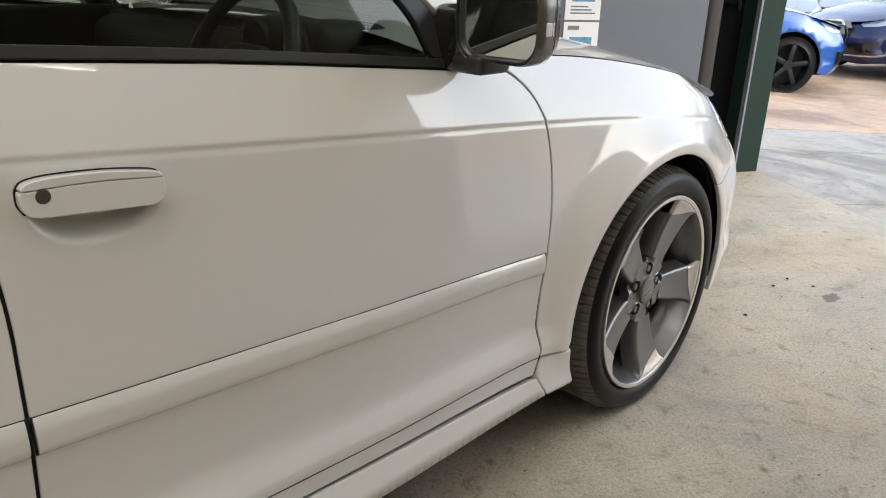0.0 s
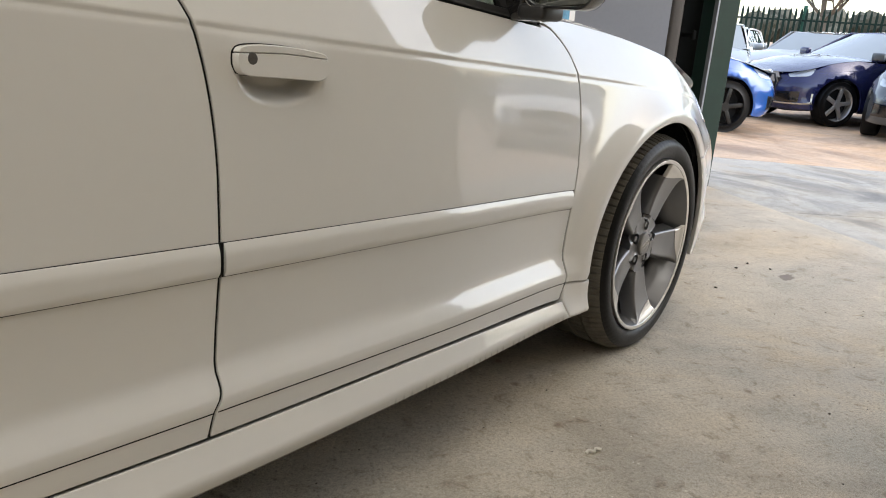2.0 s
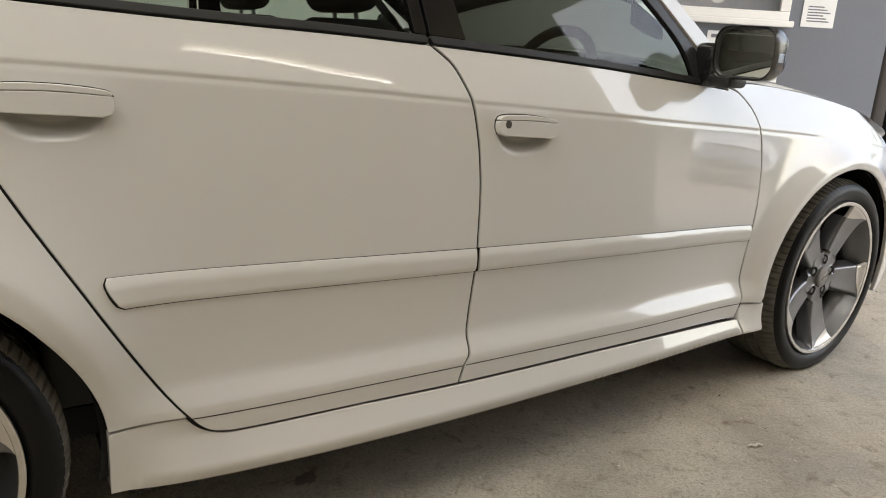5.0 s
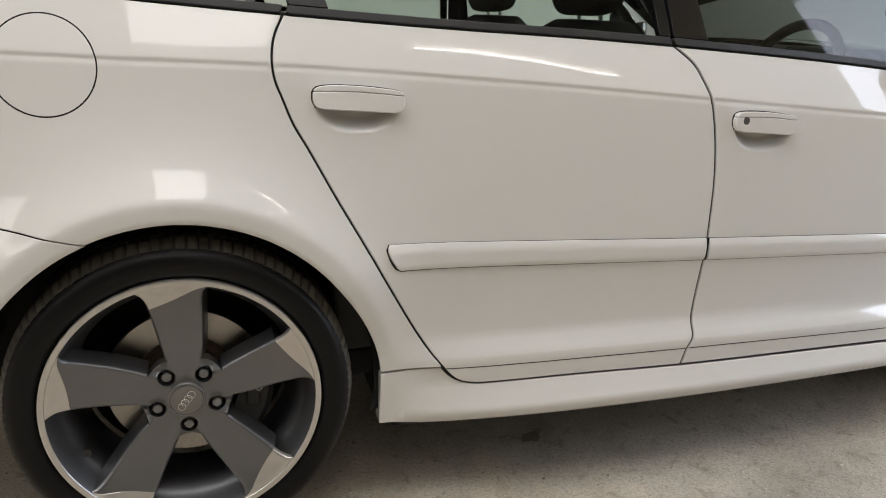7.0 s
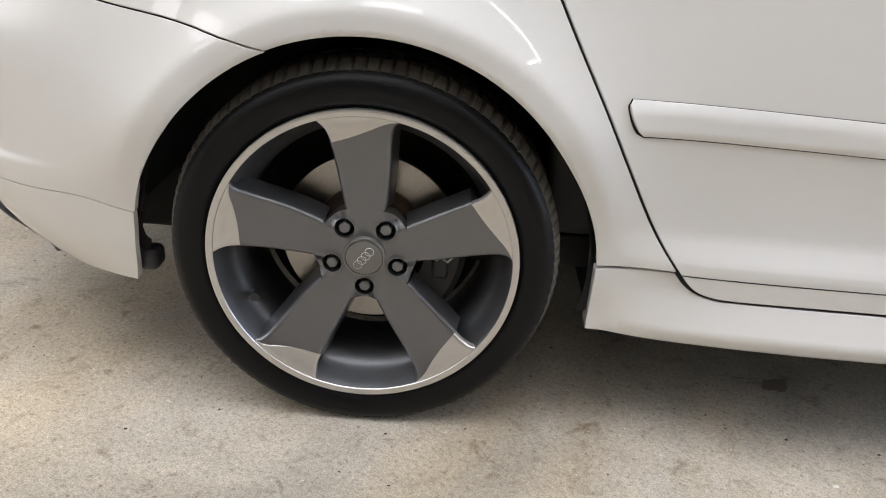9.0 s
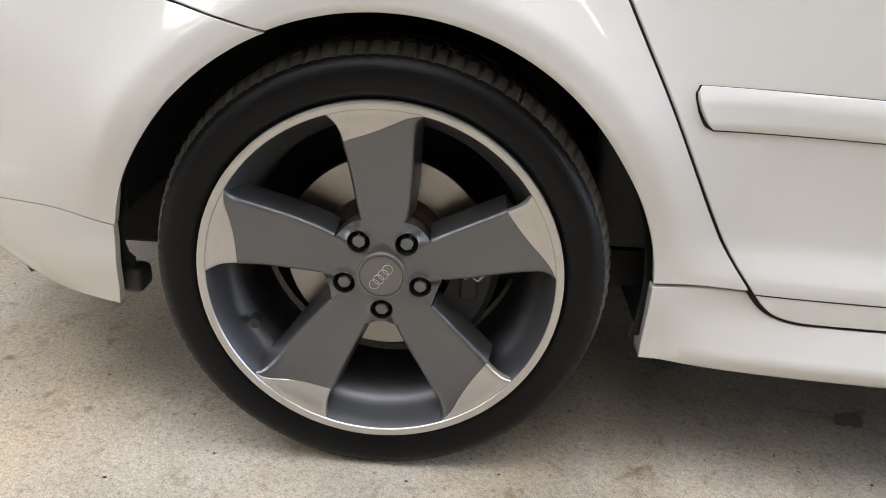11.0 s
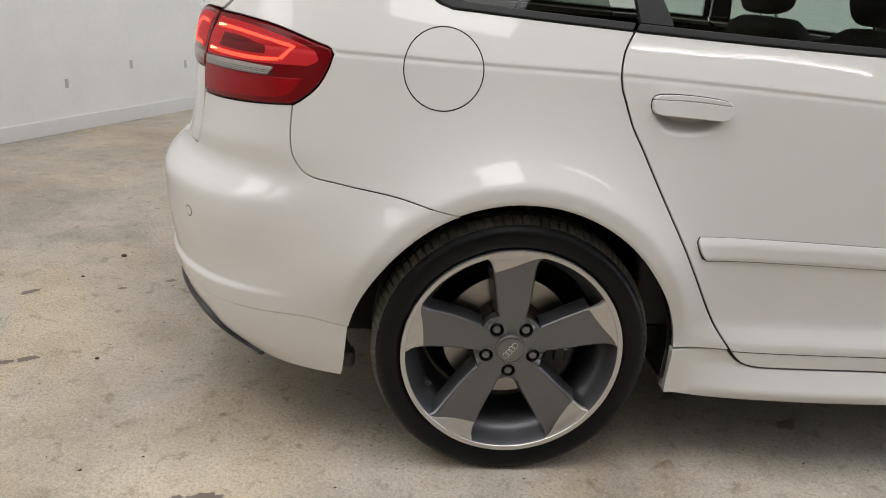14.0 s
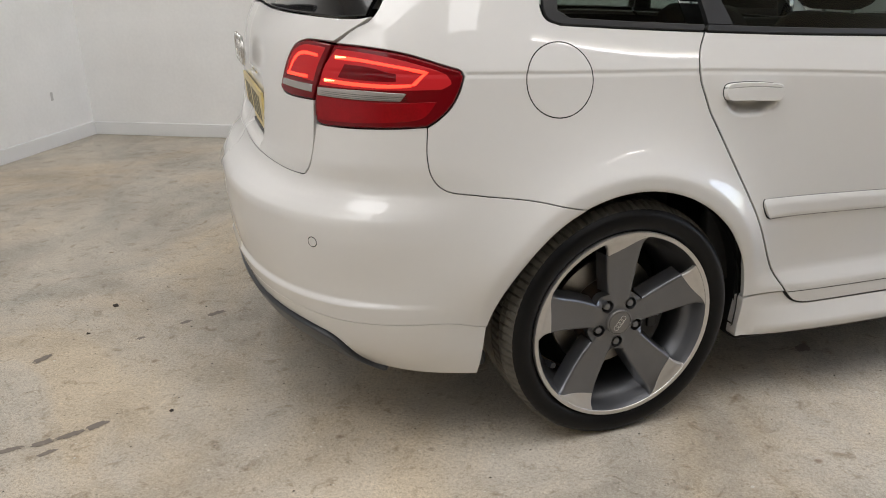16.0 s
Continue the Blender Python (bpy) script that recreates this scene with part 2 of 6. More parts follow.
# the car's axes: x ahead from the rear axle, y to its left, z up
AXLE, HUB, ARCH = 2.578, 0.318, 0.366
XR, XF, KR, KF = -0.25, 2.72, 0.85, 0.80
crease_z = curve((-1.6, 1.0), (-0.8, 0.992), (-0.4, 0.982), (-0.1, 0.971), (0.18, 0.962), (0.44, 0.948), (0.78, 0.926), (1.11, 0.9),
                 (1.63, 0.858), (2.1, 0.820), (2.35, 0.799), (2.6, 0.774), (2.8, 0.75), (3.1, 0.70), (4.2, 0.6))
sill_z = curve((0.3, 0.338), (0.45, 0.3355), (0.59, 0.332), (0.85, 0.3305), (1.15, 0.3275), (1.47, 0.320), (1.70, 0.314), (2.11, 0.308), (2.4, 0.304))
half_w = curve((-0.35, 0.842), (-0.15, 0.842), (0.39, 0.847), (0.8, 0.861), (1.12, 0.867), (1.6, 0.858), (2.12, 0.833), (2.35, 0.829), (2.6, 0.826), (2.75, 0.824), (2.9, 0.822))
drop_w = curve((-0.7, 0.056), (-0.4, 0.048), (0.2, 0.032), (1.1, 0.019), (1.6, 0.018), (2.1, 0.018), (2.4, 0.026), (2.8, 0.042))
low_door = curve((0.10, -0.03), (0.19, -0.004), (0.28, 0.0085), (0.305, 0.0108), (0.321, 0.0120), (0.333, 0.0131), (0.340, 0.0128), (0.346, 0.0110), (0.366, 0.0008), (0.382, -0.0076), (0.391, -0.0102), (0.402, -0.0109), (0.43, -0.0104), (0.49, -0.0062), (0.56, 0.0), (0.62, 0.0))
low_rear = curve((0.10, -0.12), (0.2, -0.035), (0.25, -0.010), (0.30, 0.004), (0.36, 0.010), (0.40, 0.012), (0.5, 0.006), (0.6, 0.0), (0.62, 0.0))
rear_x = curve((0.1, -0.57), (0.2, -0.70), (0.25, -0.78), (0.32, -0.86), (0.40, -0.895), (0.48, -0.915), (0.58, -0.926), (0.63, -0.926), (0.65, -0.923), (0.665, -0.914), (0.685, -0.893), (0.705, -0.870),
               (0.728, -0.852), (0.755, -0.839), (0.79, -0.828), (0.85, -0.822), (0.95, -0.812), (1.03, -0.80), (1.06, -0.79), (1.12, -0.76), (1.2, -0.70), (1.38, -0.52))
front_x = curve((0.15, 3.2), (0.25, 3.36), (0.4, 3.43), (0.55, 3.44), (0.65, 3.41), (0.72, 3.35), (0.78, 3.25), (0.86, 3.0), (0.95, 2.95))


def flare(r, cx):
    """How far the arch has swelled at a radius: a flat flange with a slope running out into the flank."""
    knee, run = (0.410, 0.15) if cx < 1 else (0.398, 0.085)
    return np.exp(-(np.sqrt((r - knee) ** 2 + 0.00012) + r - knee) / run)


def lip(z):
    """How far out the rear arch stands: full at its crown, tucked in at its feet."""
    return 0.847 + 0.045 * ease(0.33, 0.58, z) - 0.012 * ease(0.33, 0.22, z)


def rear_arch(a0, a1, step=0.010):
    """The rear arch's edge between two angles; it opens a little towards its feet."""
    n = max(4, int(abs(radians(a1 - a0)) * ARCH / step))
    out = []
    for i in range(n + 1):
        a = radians(a0 + (a1 - a0) * i / n)
        r = ARCH + 0.019 * (1 - float(ease(0.0, 0.62, math.sin(a))))
        out.append((r * math.cos(a), HUB + r * math.sin(a)))
    return out


def side_w(s, z):
    """Half the car's width on its flank."""
    zc, w, dc = crease_z(s), half_w(s), drop_w(s)
    up = np.clip(z - 0.6, 0, None) / (zc - 0.6)
    h = np.clip(z - zc, 0, None)
    fender = ease(1.95, 2.25, s)
    below = -dc * np.minimum(up, 1) ** 1.1 - 0.0016 * np.exp(-((z - zc + 0.007) / 0.005) ** 2)
    above = -(0.33 + 0.08 * fender) * h - (0.15 + 1.6 * fender) * h * h
    rear = ease(0.2, -0.25, s)
    zz = z - (sill_z(s) - 0.321)
    low = (1 - rear) * low_door(zz) + rear * low_rear(z)
    y = w + below + above + low
    for cx in (0.0, AXLE):
        r = np.hypot(s - cx, z - HUB)
        f = flare(r, cx)
        if cx < 1:
            gain = lip(z) - y
        else:
            gain = np.clip(0.870 - 0.032 * ease(AXLE - 0.1, AXLE + 0.38, s) - y, 0, None)
        y = y + f * gain - 0.05 * np.clip(0.405 - r, 0, 0.08) - 0.006 * (1 - ease(0.362, 0.378, r))
    # the bumper swells at the corner under a shallow shelf
    back = ease(-0.44, -0.72, s)
    y = y + back * (0.018 * ease(0.47, 0.62, z) * (1 - ease(0.645, 0.705, z)) - 0.005 * np.exp(-((z - 0.735) / 0.035) ** 2))
    return y


def body(s, z):
    """A place on the right-hand flank: s runs along it and wraps round both ends."""
    s, z = np.asarray(s, float), np.asarray(z, float)
    w = side_w(np.clip(s, XR - 0.4, XF + 0.3), z)
    a, b = np.clip((XR - s) / KR, 0, None), np.clip((s - XF) / KF, 0, None)
    n = np.where(s < 1, 3.0 - 0.3 * (1 - ease(0.70, 0.78, z)), 3.0 - 0.6 * ease(0.45, 0.68, z))
    q = np.where(a > 0, a, b)
    length = np.where(a > 0, XR - rear_x(z), front_x(z) - XF)
    r = ((np.sin(q) / length) ** n + (np.cos(q) / w) ** n) ** (-1 / n)
    r = r + 0.012 * ease(-0.46, -0.78, s) * (1 - ease(0.434, 0.449, z))
    x = np.where(a > 0, XR - r * np.sin(q), np.where(b > 0, XF + r * np.sin(q), s))
    y = np.where(q > 0, r * np.cos(q), w)
    return np.stack([x, -y, z + 0 * s], -1)


# ==== mesh helpers ====
def part(name, bm, mat, parent=None, label="", smooth=None):
    me = bpy.data.meshes.new(name)
    if isinstance(bm, bmesh.types.BMesh):
        bmesh.ops.recalc_face_normals(bm, faces=bm.faces)
        bm.to_mesh(me)
        bm.free()
    else:
        me.from_pydata(*bm)
    for m in (mat if isinstance(mat, (list, tuple)) else [mat]):
        me.materials.append(m)
    if smooth is not None:
        me.polygons.foreach_set("use_smooth", [True] * len(me.polygons))
        me.set_sharp_from_angle(angle=radians(smooth))
    ob = new(name, me)
    ob.parent = parent
    return tagged(ob, label)


def thing(name, label, category, m=Matrix(), group="", kind=""):
    ob = new(name)
    ob.matrix_basis = m
    ob.empty_display_size = 0.2
    return tagged(ob, label, category, group, kind)


def box(bm, x0, x1, y0, y1, z0, z1, bevel=0.0, m=None):
    made = bmesh.ops.create_cube(bm, size=1)["verts"]
    for v in made:
        v.co = Vector(((x0 + x1) / 2 + v.co.x * (x1 - x0), (y0 + y1) / 2 + v.co.y * (y1 - y0), (z0 + z1) / 2 + v.co.z * (z1 - z0)))
    if bevel:
        edges = list({e for v in made for e in v.link_edges})
        made = bmesh.ops.bevel(bm, geom=edges, offset=bevel, segments=3, affect="EDGES", profile=0.5)["verts"]
    if m:
        bmesh.ops.transform(bm, matrix=m, verts=list(made))
    return bm


def boxed(*a, **k):
    return box(bmesh.new(), *a, **k)


def lathe(profile, steps=96, closed=False):
    """Turn (radius, y) pairs round the y axis."""
    bm = bmesh.new()
    rings = []
    for i in range(steps):
        a = 2 * math.pi * i / steps
        rings.append([bm.verts.new((r * math.cos(a), y, r * math.sin(a))) for r, y in profile])
    n = len(profile)
    for i in range(steps):
        p, q = rings[i], rings[(i + 1) % steps]
        for j in range(n if closed else n - 1):
            bm.faces.new((p[j], p[(j + 1) % n], q[(j + 1) % n], q[j]))
    return bm


def tube(points, radius, closed=False, sides=10):
    """A round bar along points."""
    bm = bmesh.new()
    pts = [Vector(p) for p in points]
    rings, side = [], None
    for i, p in enumerate(pts):
        a = pts[i - 1] if (i or closed) else p
        b = pts[(i + 1) % len(pts)] if (i < len(pts) - 1 or closed) else p
        d = (b - a).normalized()
        side = d.orthogonal().normalized() if side is None else (side - d * side.dot(d)).normalized()
        up = d.cross(side)
        rings.append([bm.verts.new(p + radius * (math.cos(t) * side + math.sin(t) * up)) for t in (2 * math.pi * k / sides for k in range(sides))])
    for i in range(len(rings) if closed else len(rings) - 1):
        p, q = rings[i], rings[(i + 1) % len(rings)]
        for k in range(sides):
            bm.faces.new((p[k], p[(k + 1) % sides], q[(k + 1) % sides], q[k]))
    if not closed:
        bm.faces.new(rings[0])
        bm.faces.new(rings[-1])
    return bm


def spline(pts, step=0.008):
    """Points along a smooth line through pts."""
    if len(pts) == 2:
        n = max(1, int(math.dist(*pts) / step))
        return [tuple(np.array(pts[0]) + (np.array(pts[1]) - np.array(pts[0])) * i / n) for i in range(n + 1)]
    p = [np.array(q, float) for q in pts]
    p = [2 * p[0] - p[1]] + p + [2 * p[-1] - p[-2]]
    out = []
    for i in range(1, len(p) - 2):
        n = max(1, int(np.linalg.norm(p[i + 1] - p[i]) / step))
        l = [max(1e-6, np.linalg.norm(p[k + 1] - p[k]) ** 0.5) for k in (i - 1, i, i + 1)]
        m1 = (p[i] - p[i - 1]) / l[0] - (p[i + 1] - p[i - 1]) / (l[0] + l[1]) + (p[i + 1] - p[i]) / l[1]
        m2 = (p[i + 1] - p[i]) / l[1] - (p[i + 2] - p[i]) / (l[1] + l[2]) + (p[i + 2] - p[i + 1]) / l[2]
        m1, m2 = m1 * l[1], m2 * l[1]
        for k in range(n):
            t = k / n
            out.append(tuple((2 * t**3 - 3 * t**2 + 1) * p[i] + (t**3 - 2 * t**2 + t) * m1 + (3 * t**2 - 2 * t**3) * p[i + 1] + (t**3 - t**2) * m2))
    return out + [tuple(p[-2])]


def outline(*segments, step=0.008):
    """A closed outline of smooth segments that meet at corners."""
    out = []
    for seg in segments:
        for q in spline(seg, step):
            if not out or math.dist(out[-1], q) > 0.0015:
                out.append(q)
    if math.dist(out[0], out[-1]) < 0.0015:
        out.pop()
    return out


def arc(cx, cz, r, a0, a1, step=0.012):
    n = max(4, int(abs(radians(a1 - a0)) * r / step))
    return [(cx + r * math.cos(radians(a0 + (a1 - a0) * i / n)), cz + r * math.sin(radians(a0 + (a1 - a0) * i / n))) for i in range(n + 1)]


def inside(poly, pts):
    poly = np.array(poly)
    x, y, hit = pts[:, 0], pts[:, 1], np.zeros(len(pts), bool)
    for (x0, y0), (x1, y1) in zip(poly, np.roll(poly, -1, 0)):
        if y0 != y1:
            hit ^= ((y0 > y) != (y1 > y)) & (x < (x1 - x0) * (y - y0) / (y1 - y0) + x0)
    return hit


def inset(poly, d):
    """The outline moved inwards by d."""
    p = np.array(poly)
    if 0.5 * np.sum(p[:, 0] * np.roll(p[:, 1], -1) - np.roll(p[:, 0], -1) * p[:, 1]) < 0:
        p = p[::-1]
    e = np.roll(p, -1, 0) - p
    e /= np.linalg.norm(e, axis=1)[:, None] + 1e-12
    n = np.stack([-e[:, 1], e[:, 0]], 1)
    m = n + np.roll(n, 1, 0)
    m /= np.maximum(0.35, np.sum(m * m, 1) / 2)[:, None]
    return p + d * m, -m / (np.linalg.norm(m, axis=1)[:, None] + 1e-9)


def panel(name, poly, mat, parent, side=-1, gap=0.002, lift=0.0, bevel=0.0018, depth=0.014, cell=0.024, fine=(), label="", surface=None, crown=0.0, back=False):
    """A sheet of the car's skin within an outline on its flank, with rolled edges that turn inwards."""
    surface = surface or body
    poly = [(s, z) for s, z in poly]
    ring, out2 = inset(poly, gap + bevel)
    lo, hi = ring.min(0), ring.max(0)
    cells = [(lo[0], hi[0], lo[1], hi[1], cell), *fine]
    pts = []
    for s0, s1, z0, z1, c in cells:
        gs, gz = np.arange(s0 + c / 2, s1, c), np.arange(z0 + c / 2, z1, c)
        if len(gs) and len(gz):
            a, b = np.meshgrid(gs, gz)
            a = a + (np.arange(len(gz)) % 2)[:, None] * c / 2
            pts.append(np.stack([a.ravel(), b.ravel()], 1))
    gs = np.arange(lo[0], hi[0], cell / 2)
    for off in (-0.018, -0.012, -0.0085, -0.0055, -0.0025, 0.0, 0.003, 0.008):
        pts.append(np.stack([gs, crease_z(gs) + off], 1))
        if cell < 0.04 and lo[1] < 0.33 and -0.01 < off:
            pts.append(np.stack([gs, sill_z(gs) + off], 1))
        if cell < 0.04:
            pts.append(np.stack([gs, sill_z(gs) + 0.016 + off], 1))
    if cell < 0.04 and lo[0] < -0.5:
        gb = np.arange(max(lo[0], -1.3), -0.44, 0.011)
        for z in (0.428, 0.432, 0.436, 0.440, 0.444, 0.448, 0.452, 0.458, 0.628, 0.640, 0.650, 0.658, 0.666, 0.674, 0.683, 0.692, 0.702, 0.714):
            pts.append(np.stack([gb, z + 0 * gb], 1))
    if cell < 0.04:
        for cx in (0.0, AXLE):
            for r in (0.372, 0.38, 0.39, 0.398, 0.405, 0.412, 0.42, 0.432, 0.445):
                a = np.arange(-0.4, 3.6, 0.014 / r)
                pts.append(np.stack([cx + r * np.cos(a), HUB + r * np.sin(a)], 1))
    pts = np.concatenate(pts)
    pts = pts[inside(ring, pts)]
    if len(pts):
        far = np.ones(len(pts), bool)
        for i in range(0, len(pts), 500):
            d = np.linalg.norm(pts[i:i + 500, None, :] - ring[None], axis=2).min(1)
            far[i:i + 500] = d > 0.003
        pts = pts[far]
    n = len(ring)
    allp = [Vector(p) for p in ring] + [Vector(p) for p in pts]
    from_cdt = geometry.delaunay_2d_cdt(allp, [(i, (i + 1) % n) for i in range(n)], [], 1, 1e-7)
    v2, faces, ids = from_cdt[0], from_cdt[2], from_cdt[3]
    where = {}
    for k, src in enumerate(ids):
        for i in src:
            where[i] = k
    q = np.array([tuple(v) for v in v2])
    e = 8e-4

    def frame3(q):
        p = surface(q[:, 0], q[:, 1])
        nn = np.cross(surface(q[:, 0] + e, q[:, 1]) - surface(q[:, 0] - e, q[:, 1]), surface(q[:, 0], q[:, 1] + e) - surface(q[:, 0], q[:, 1] - e))
        return p, nn / np.linalg.norm(nn, axis=1)[:, None]
    p, nn = frame3(q)
    rise = lift
    if crown:
        d = np.array([np.linalg.norm(ring - a, axis=1).min() for a in q])
        rise = lift + crown * np.sqrt(np.clip(1 - (1 - np.clip(d / (1.6 * crown), 0, 1)) ** 2, 0, 1))
    top = p + nn * (rise[:, None] if crown else rise)
    ob_ring = [where[i] for i in range(n)]
    rq = ring + out2 * bevel
    rp, rn = frame3(rq)
    lower1, lower2 = rp + rn * (lift - bevel), rp + rn * (lift - depth)
    tang = frame3(ring)[0]
    outw = rp - tang
    outw /= np.linalg.norm(outw, axis=1)[:, None] + 1e-9
    verts = np.concatenate([top, lower1, lower2])
    base, fs, norms = len(top), [], []
    if crown:
        ee = np.zeros_like(nn)
    for fa in faces:
        fs.append(tuple(fa))
        norms += [nn[i] for i in fa]
    for i in range(n):
        j = (i + 1) % n
        a, b = ob_ring[i], ob_ring[j]
        fs.append((b, a, base + i, base + j))
        norms += [nn[b], nn[a], outw[i], outw[j]]
        fs.append((base + j, base + i, base + n + i, base + n + j))
        norms += [outw[j], outw[i], outw[i], outw[j]]
    # all faces to look along their normals
    done, dn, k = [], [], 0
    for f in fs:
        ln = norms[k:k + len(f)]
        k += len(f)
        a, b, c = verts[f[0]], verts[f[1]], verts[f[2]]
        if np.dot(np.cross(b - a, c - a), sum(ln)) < 0:
            f, ln = f[::-1], ln[::-1]
        if side > 0:
            f, ln = f[::-1], [np.array((m[0], -m[1], m[2])) for m in ln[::-1]]
        done.append(f)
        dn += ln
    if side > 0:
        verts = verts * np.array((1, -1, 1))
    me = bpy.data.meshes.new(name)
    me.from_pydata([tuple(v) for v in verts], [], done)
    me.materials.append(mat)
    me.polygons.foreach_set("use_smooth", [True] * len(me.polygons))
    if not crown:
        me.normals_split_custom_set([tuple(m) for m in dn])
    ob = new(name, me)
    ob.parent = parent
    return tagged(ob, label)


# ==== the white hatchback ====
car = thing("hatchback_car", "white five-door hatchback with gunmetal five-spoke alloy wheels, parked on concrete", "car")

B_SEAM = [(1.020, 1.003), (1.066, 0.967), (1.086, 0.936), (1.104, 0.900), (1.117, 0.850), (1.125, 0.803), (1.130, 0.753), (1.132, 0.700), (1.131, 0.650), (1.1295, 0.588), (1.1275, 0.490), (1.1235, 0.400), (1.1222, 0.385), (1.1222, 0.362), (1.117, 0.345), (1.108, 0.328), (1.098, 0.284)]
F_SEAM = [(1.985, 0.930), (2.040, 0.914), (2.094, 0.872), (2.119, 0.824), (2.136, 0.758), (2.143, 0.690), (2.138, 0.590), (2.128, 0.480), (2.120, 0.388), (2.1185, 0.355), (2.1195, 0.325), (2.117, 0.307), (2.106, 0.262)]
R_SEAM = [(0.216, 1.047), (0.196, 1.005), (0.190, 0.965), (0.194, 0.930), (0.205, 0.900), (0.224, 0.851), (0.248, 0.808), (0.298, 0.714), (0.365, 0.594), (0.405, 0.520), (0.472, 0.402), (0.5205, 0.3345), (0.540, 0.312), (0.560, 0.2985), (0.590, 0.291), (0.62, 0.289)]
belt_z = curve((-0.3, 1.082), (-0.18, 1.074), (0.0, 1.060), (0.225, 1.045), (0.505, 1.029), (0.841, 1.014), (1.042, 1.002), (1.44, 0.974), (1.836, 0.937), (1.99, 0.922))
belt = lambda a, b, lift=0.0, n=12: [(a + (b - a) * i / n, float(belt_z(a + (b - a) * i / n)) + lift) for i in range(n + 1)]


def cupped(cx, cz, w, h, depth):
    """The flank with a finger recess pressed into it."""
    def at(s, z):
        p = body(s, z)
        u, v = (s - cx) / w, (cz - z) / h
        r = np.where(v > 0, (np.abs(u) ** 2.6 + np.abs(v) ** 2.2) ** 0.42, np.abs(u) ** 1.1 + 6.0 * np.abs(v))
        p[..., 1] += depth * (1 - ease(0.60, 1.0, r))
        return p
    return at


def handle(parent, x0, x1, zc, slope, lock, side):
    """A bar handle: grip and cap strip, with the lock where it has one."""
    z = lambda x, d: zc + slope * (x - (x0 + x1) / 2) + d
    grip = outline([(x0 + 0.001, z(x0, 0.0055)), (x0 + 0.0005, z(x0, -0.010)), (x0 + 0.006, z(x0, -0.0215)), (x0 + 0.02, z(x0, -0.0265))],
                   [(x0 + 0.02, z(x0, -0.0265)), (x1 - 0.02, z(x1, -0.0265))],
                   [(x1 - 0.02, z(x1, -0.0265)), (x1 - 0.006, z(x1, -0.0215)), (x1 - 0.0005, z(x1, -0.010)), (x1 - 0.001, z(x1, 0.0055))],
                   [(x1 - 0.001, z(x1, 0.0055)), ((x0 + x1) / 2, z((x0 + x1) / 2, 0.0085)), (x0 + 0.001, z(x0, 0.0055))], step=0.004)
    cap = outline([(x0 + 0.001, z(x0, 0.0057)), ((x0 + x1) / 2, z((x0 + x1) / 2, 0.0088)), (x1 - 0.001, z(x1, 0.0057))],
                  [(x1 - 0.001, z(x1, 0.0057)), (x1 - 0.006, z(x1, 0.0125)), (x1 - 0.020, z(x1, 0.0165)), ((x0 + x1) / 2, z((x0 + x1) / 2, 0.0200)), (x0 + 0.020, z(x0, 0.0165)), (x0 + 0.006, z(x0, 0.0125)), (x0 + 0.001, z(x0, 0.0057))], step=0.004)
    rim = outline([(x0 + 0.001, z(x0, 0.0057)), (x0 + 0.0005, z(x0, -0.010)), (x0 + 0.006, z(x0, -0.0215))], [(x0 + 0.006, z(x0, -0.0215)), (x1 - 0.006, z(x1, -0.0215))], [(x1 - 0.006, z(x1, -0.0215)), (x1 - 0.0005, z(x1, -0.010)), (x1 - 0.001, z(x1, 0.0057))],
                  [(x1 - 0.001, z(x1, 0.0057)), (x1 - 0.006, z(x1, 0.0125)), (x1 - 0.020, z(x1, 0.0165)), ((x0 + x1) / 2, z((x0 + x1) / 2, 0.0200)), (x0 + 0.020, z(x0, 0.0165)), (x0 + 0.006, z(x0, 0.0125)), (x0 + 0.001, z(x0, 0.0057))], step=0.004)
    h = panel("door_handle", grip, WHITE, parent, side, gap=0.0001, lift=0.0165, bevel=0.0018, depth=0.018, cell=0.008)
    panel("handle_cap", cap, WHITE, h, side, gap=0.0001, lift=0.0165, bevel=0.0018, depth=0.018, cell=0.008)
    panel("handle_joint", rim, DARK, h, side, gap=-0.0016, lift=0.0013, bevel=0.0002, depth=0.002, cell=0.03, label="dark joint round the handle")
    if lock:
        k = x0 + 0.024
        panel("key_lock", arc(k, z(k, -0.001), 0.0085, 0, 345, 0.002), LOCK, h, side, gap=0, lift=0.0172, bevel=0.001, depth=0.004, cell=0.004, label="round steel key lock")


def tilted(zt, zb):
    """The flank with a strip whose upper edge leans in to a chamfer."""
    def at(s, z):
        p = body(s, z)
        t = (z - zb(s)) / (zt(s) - zb(s))
        p[..., 1] += 0.0052 * np.clip((t - 0.64) / 0.36, 0, 1.1) ** 1.35 + 0.0048 * np.clip(1 - t / 0.16, 0, 1.1) ** 1.8
        return p
    return at


def foot_joint(parent, x0, x1, side):
    """The fine joint along the foot of a door."""
    n = 24
    xs = [x0 + (x1 - x0) * i / n for i in range(n + 1)]
    up = [(x, float(sill_z(x)) + 0.0004) for x in xs]
    dn = [(x, float(sill_z(x)) - 0.0014) for x in xs[::-1]]
    panel("foot_joint", outline(up, [up[-1], dn[0]], dn, [dn[-1], up[0]], step=0.02), DARK, parent, side, gap=0, lift=0.0008, bevel=0.0002, depth=0.003, cell=0.1, label="fine dark joint along the door foot")


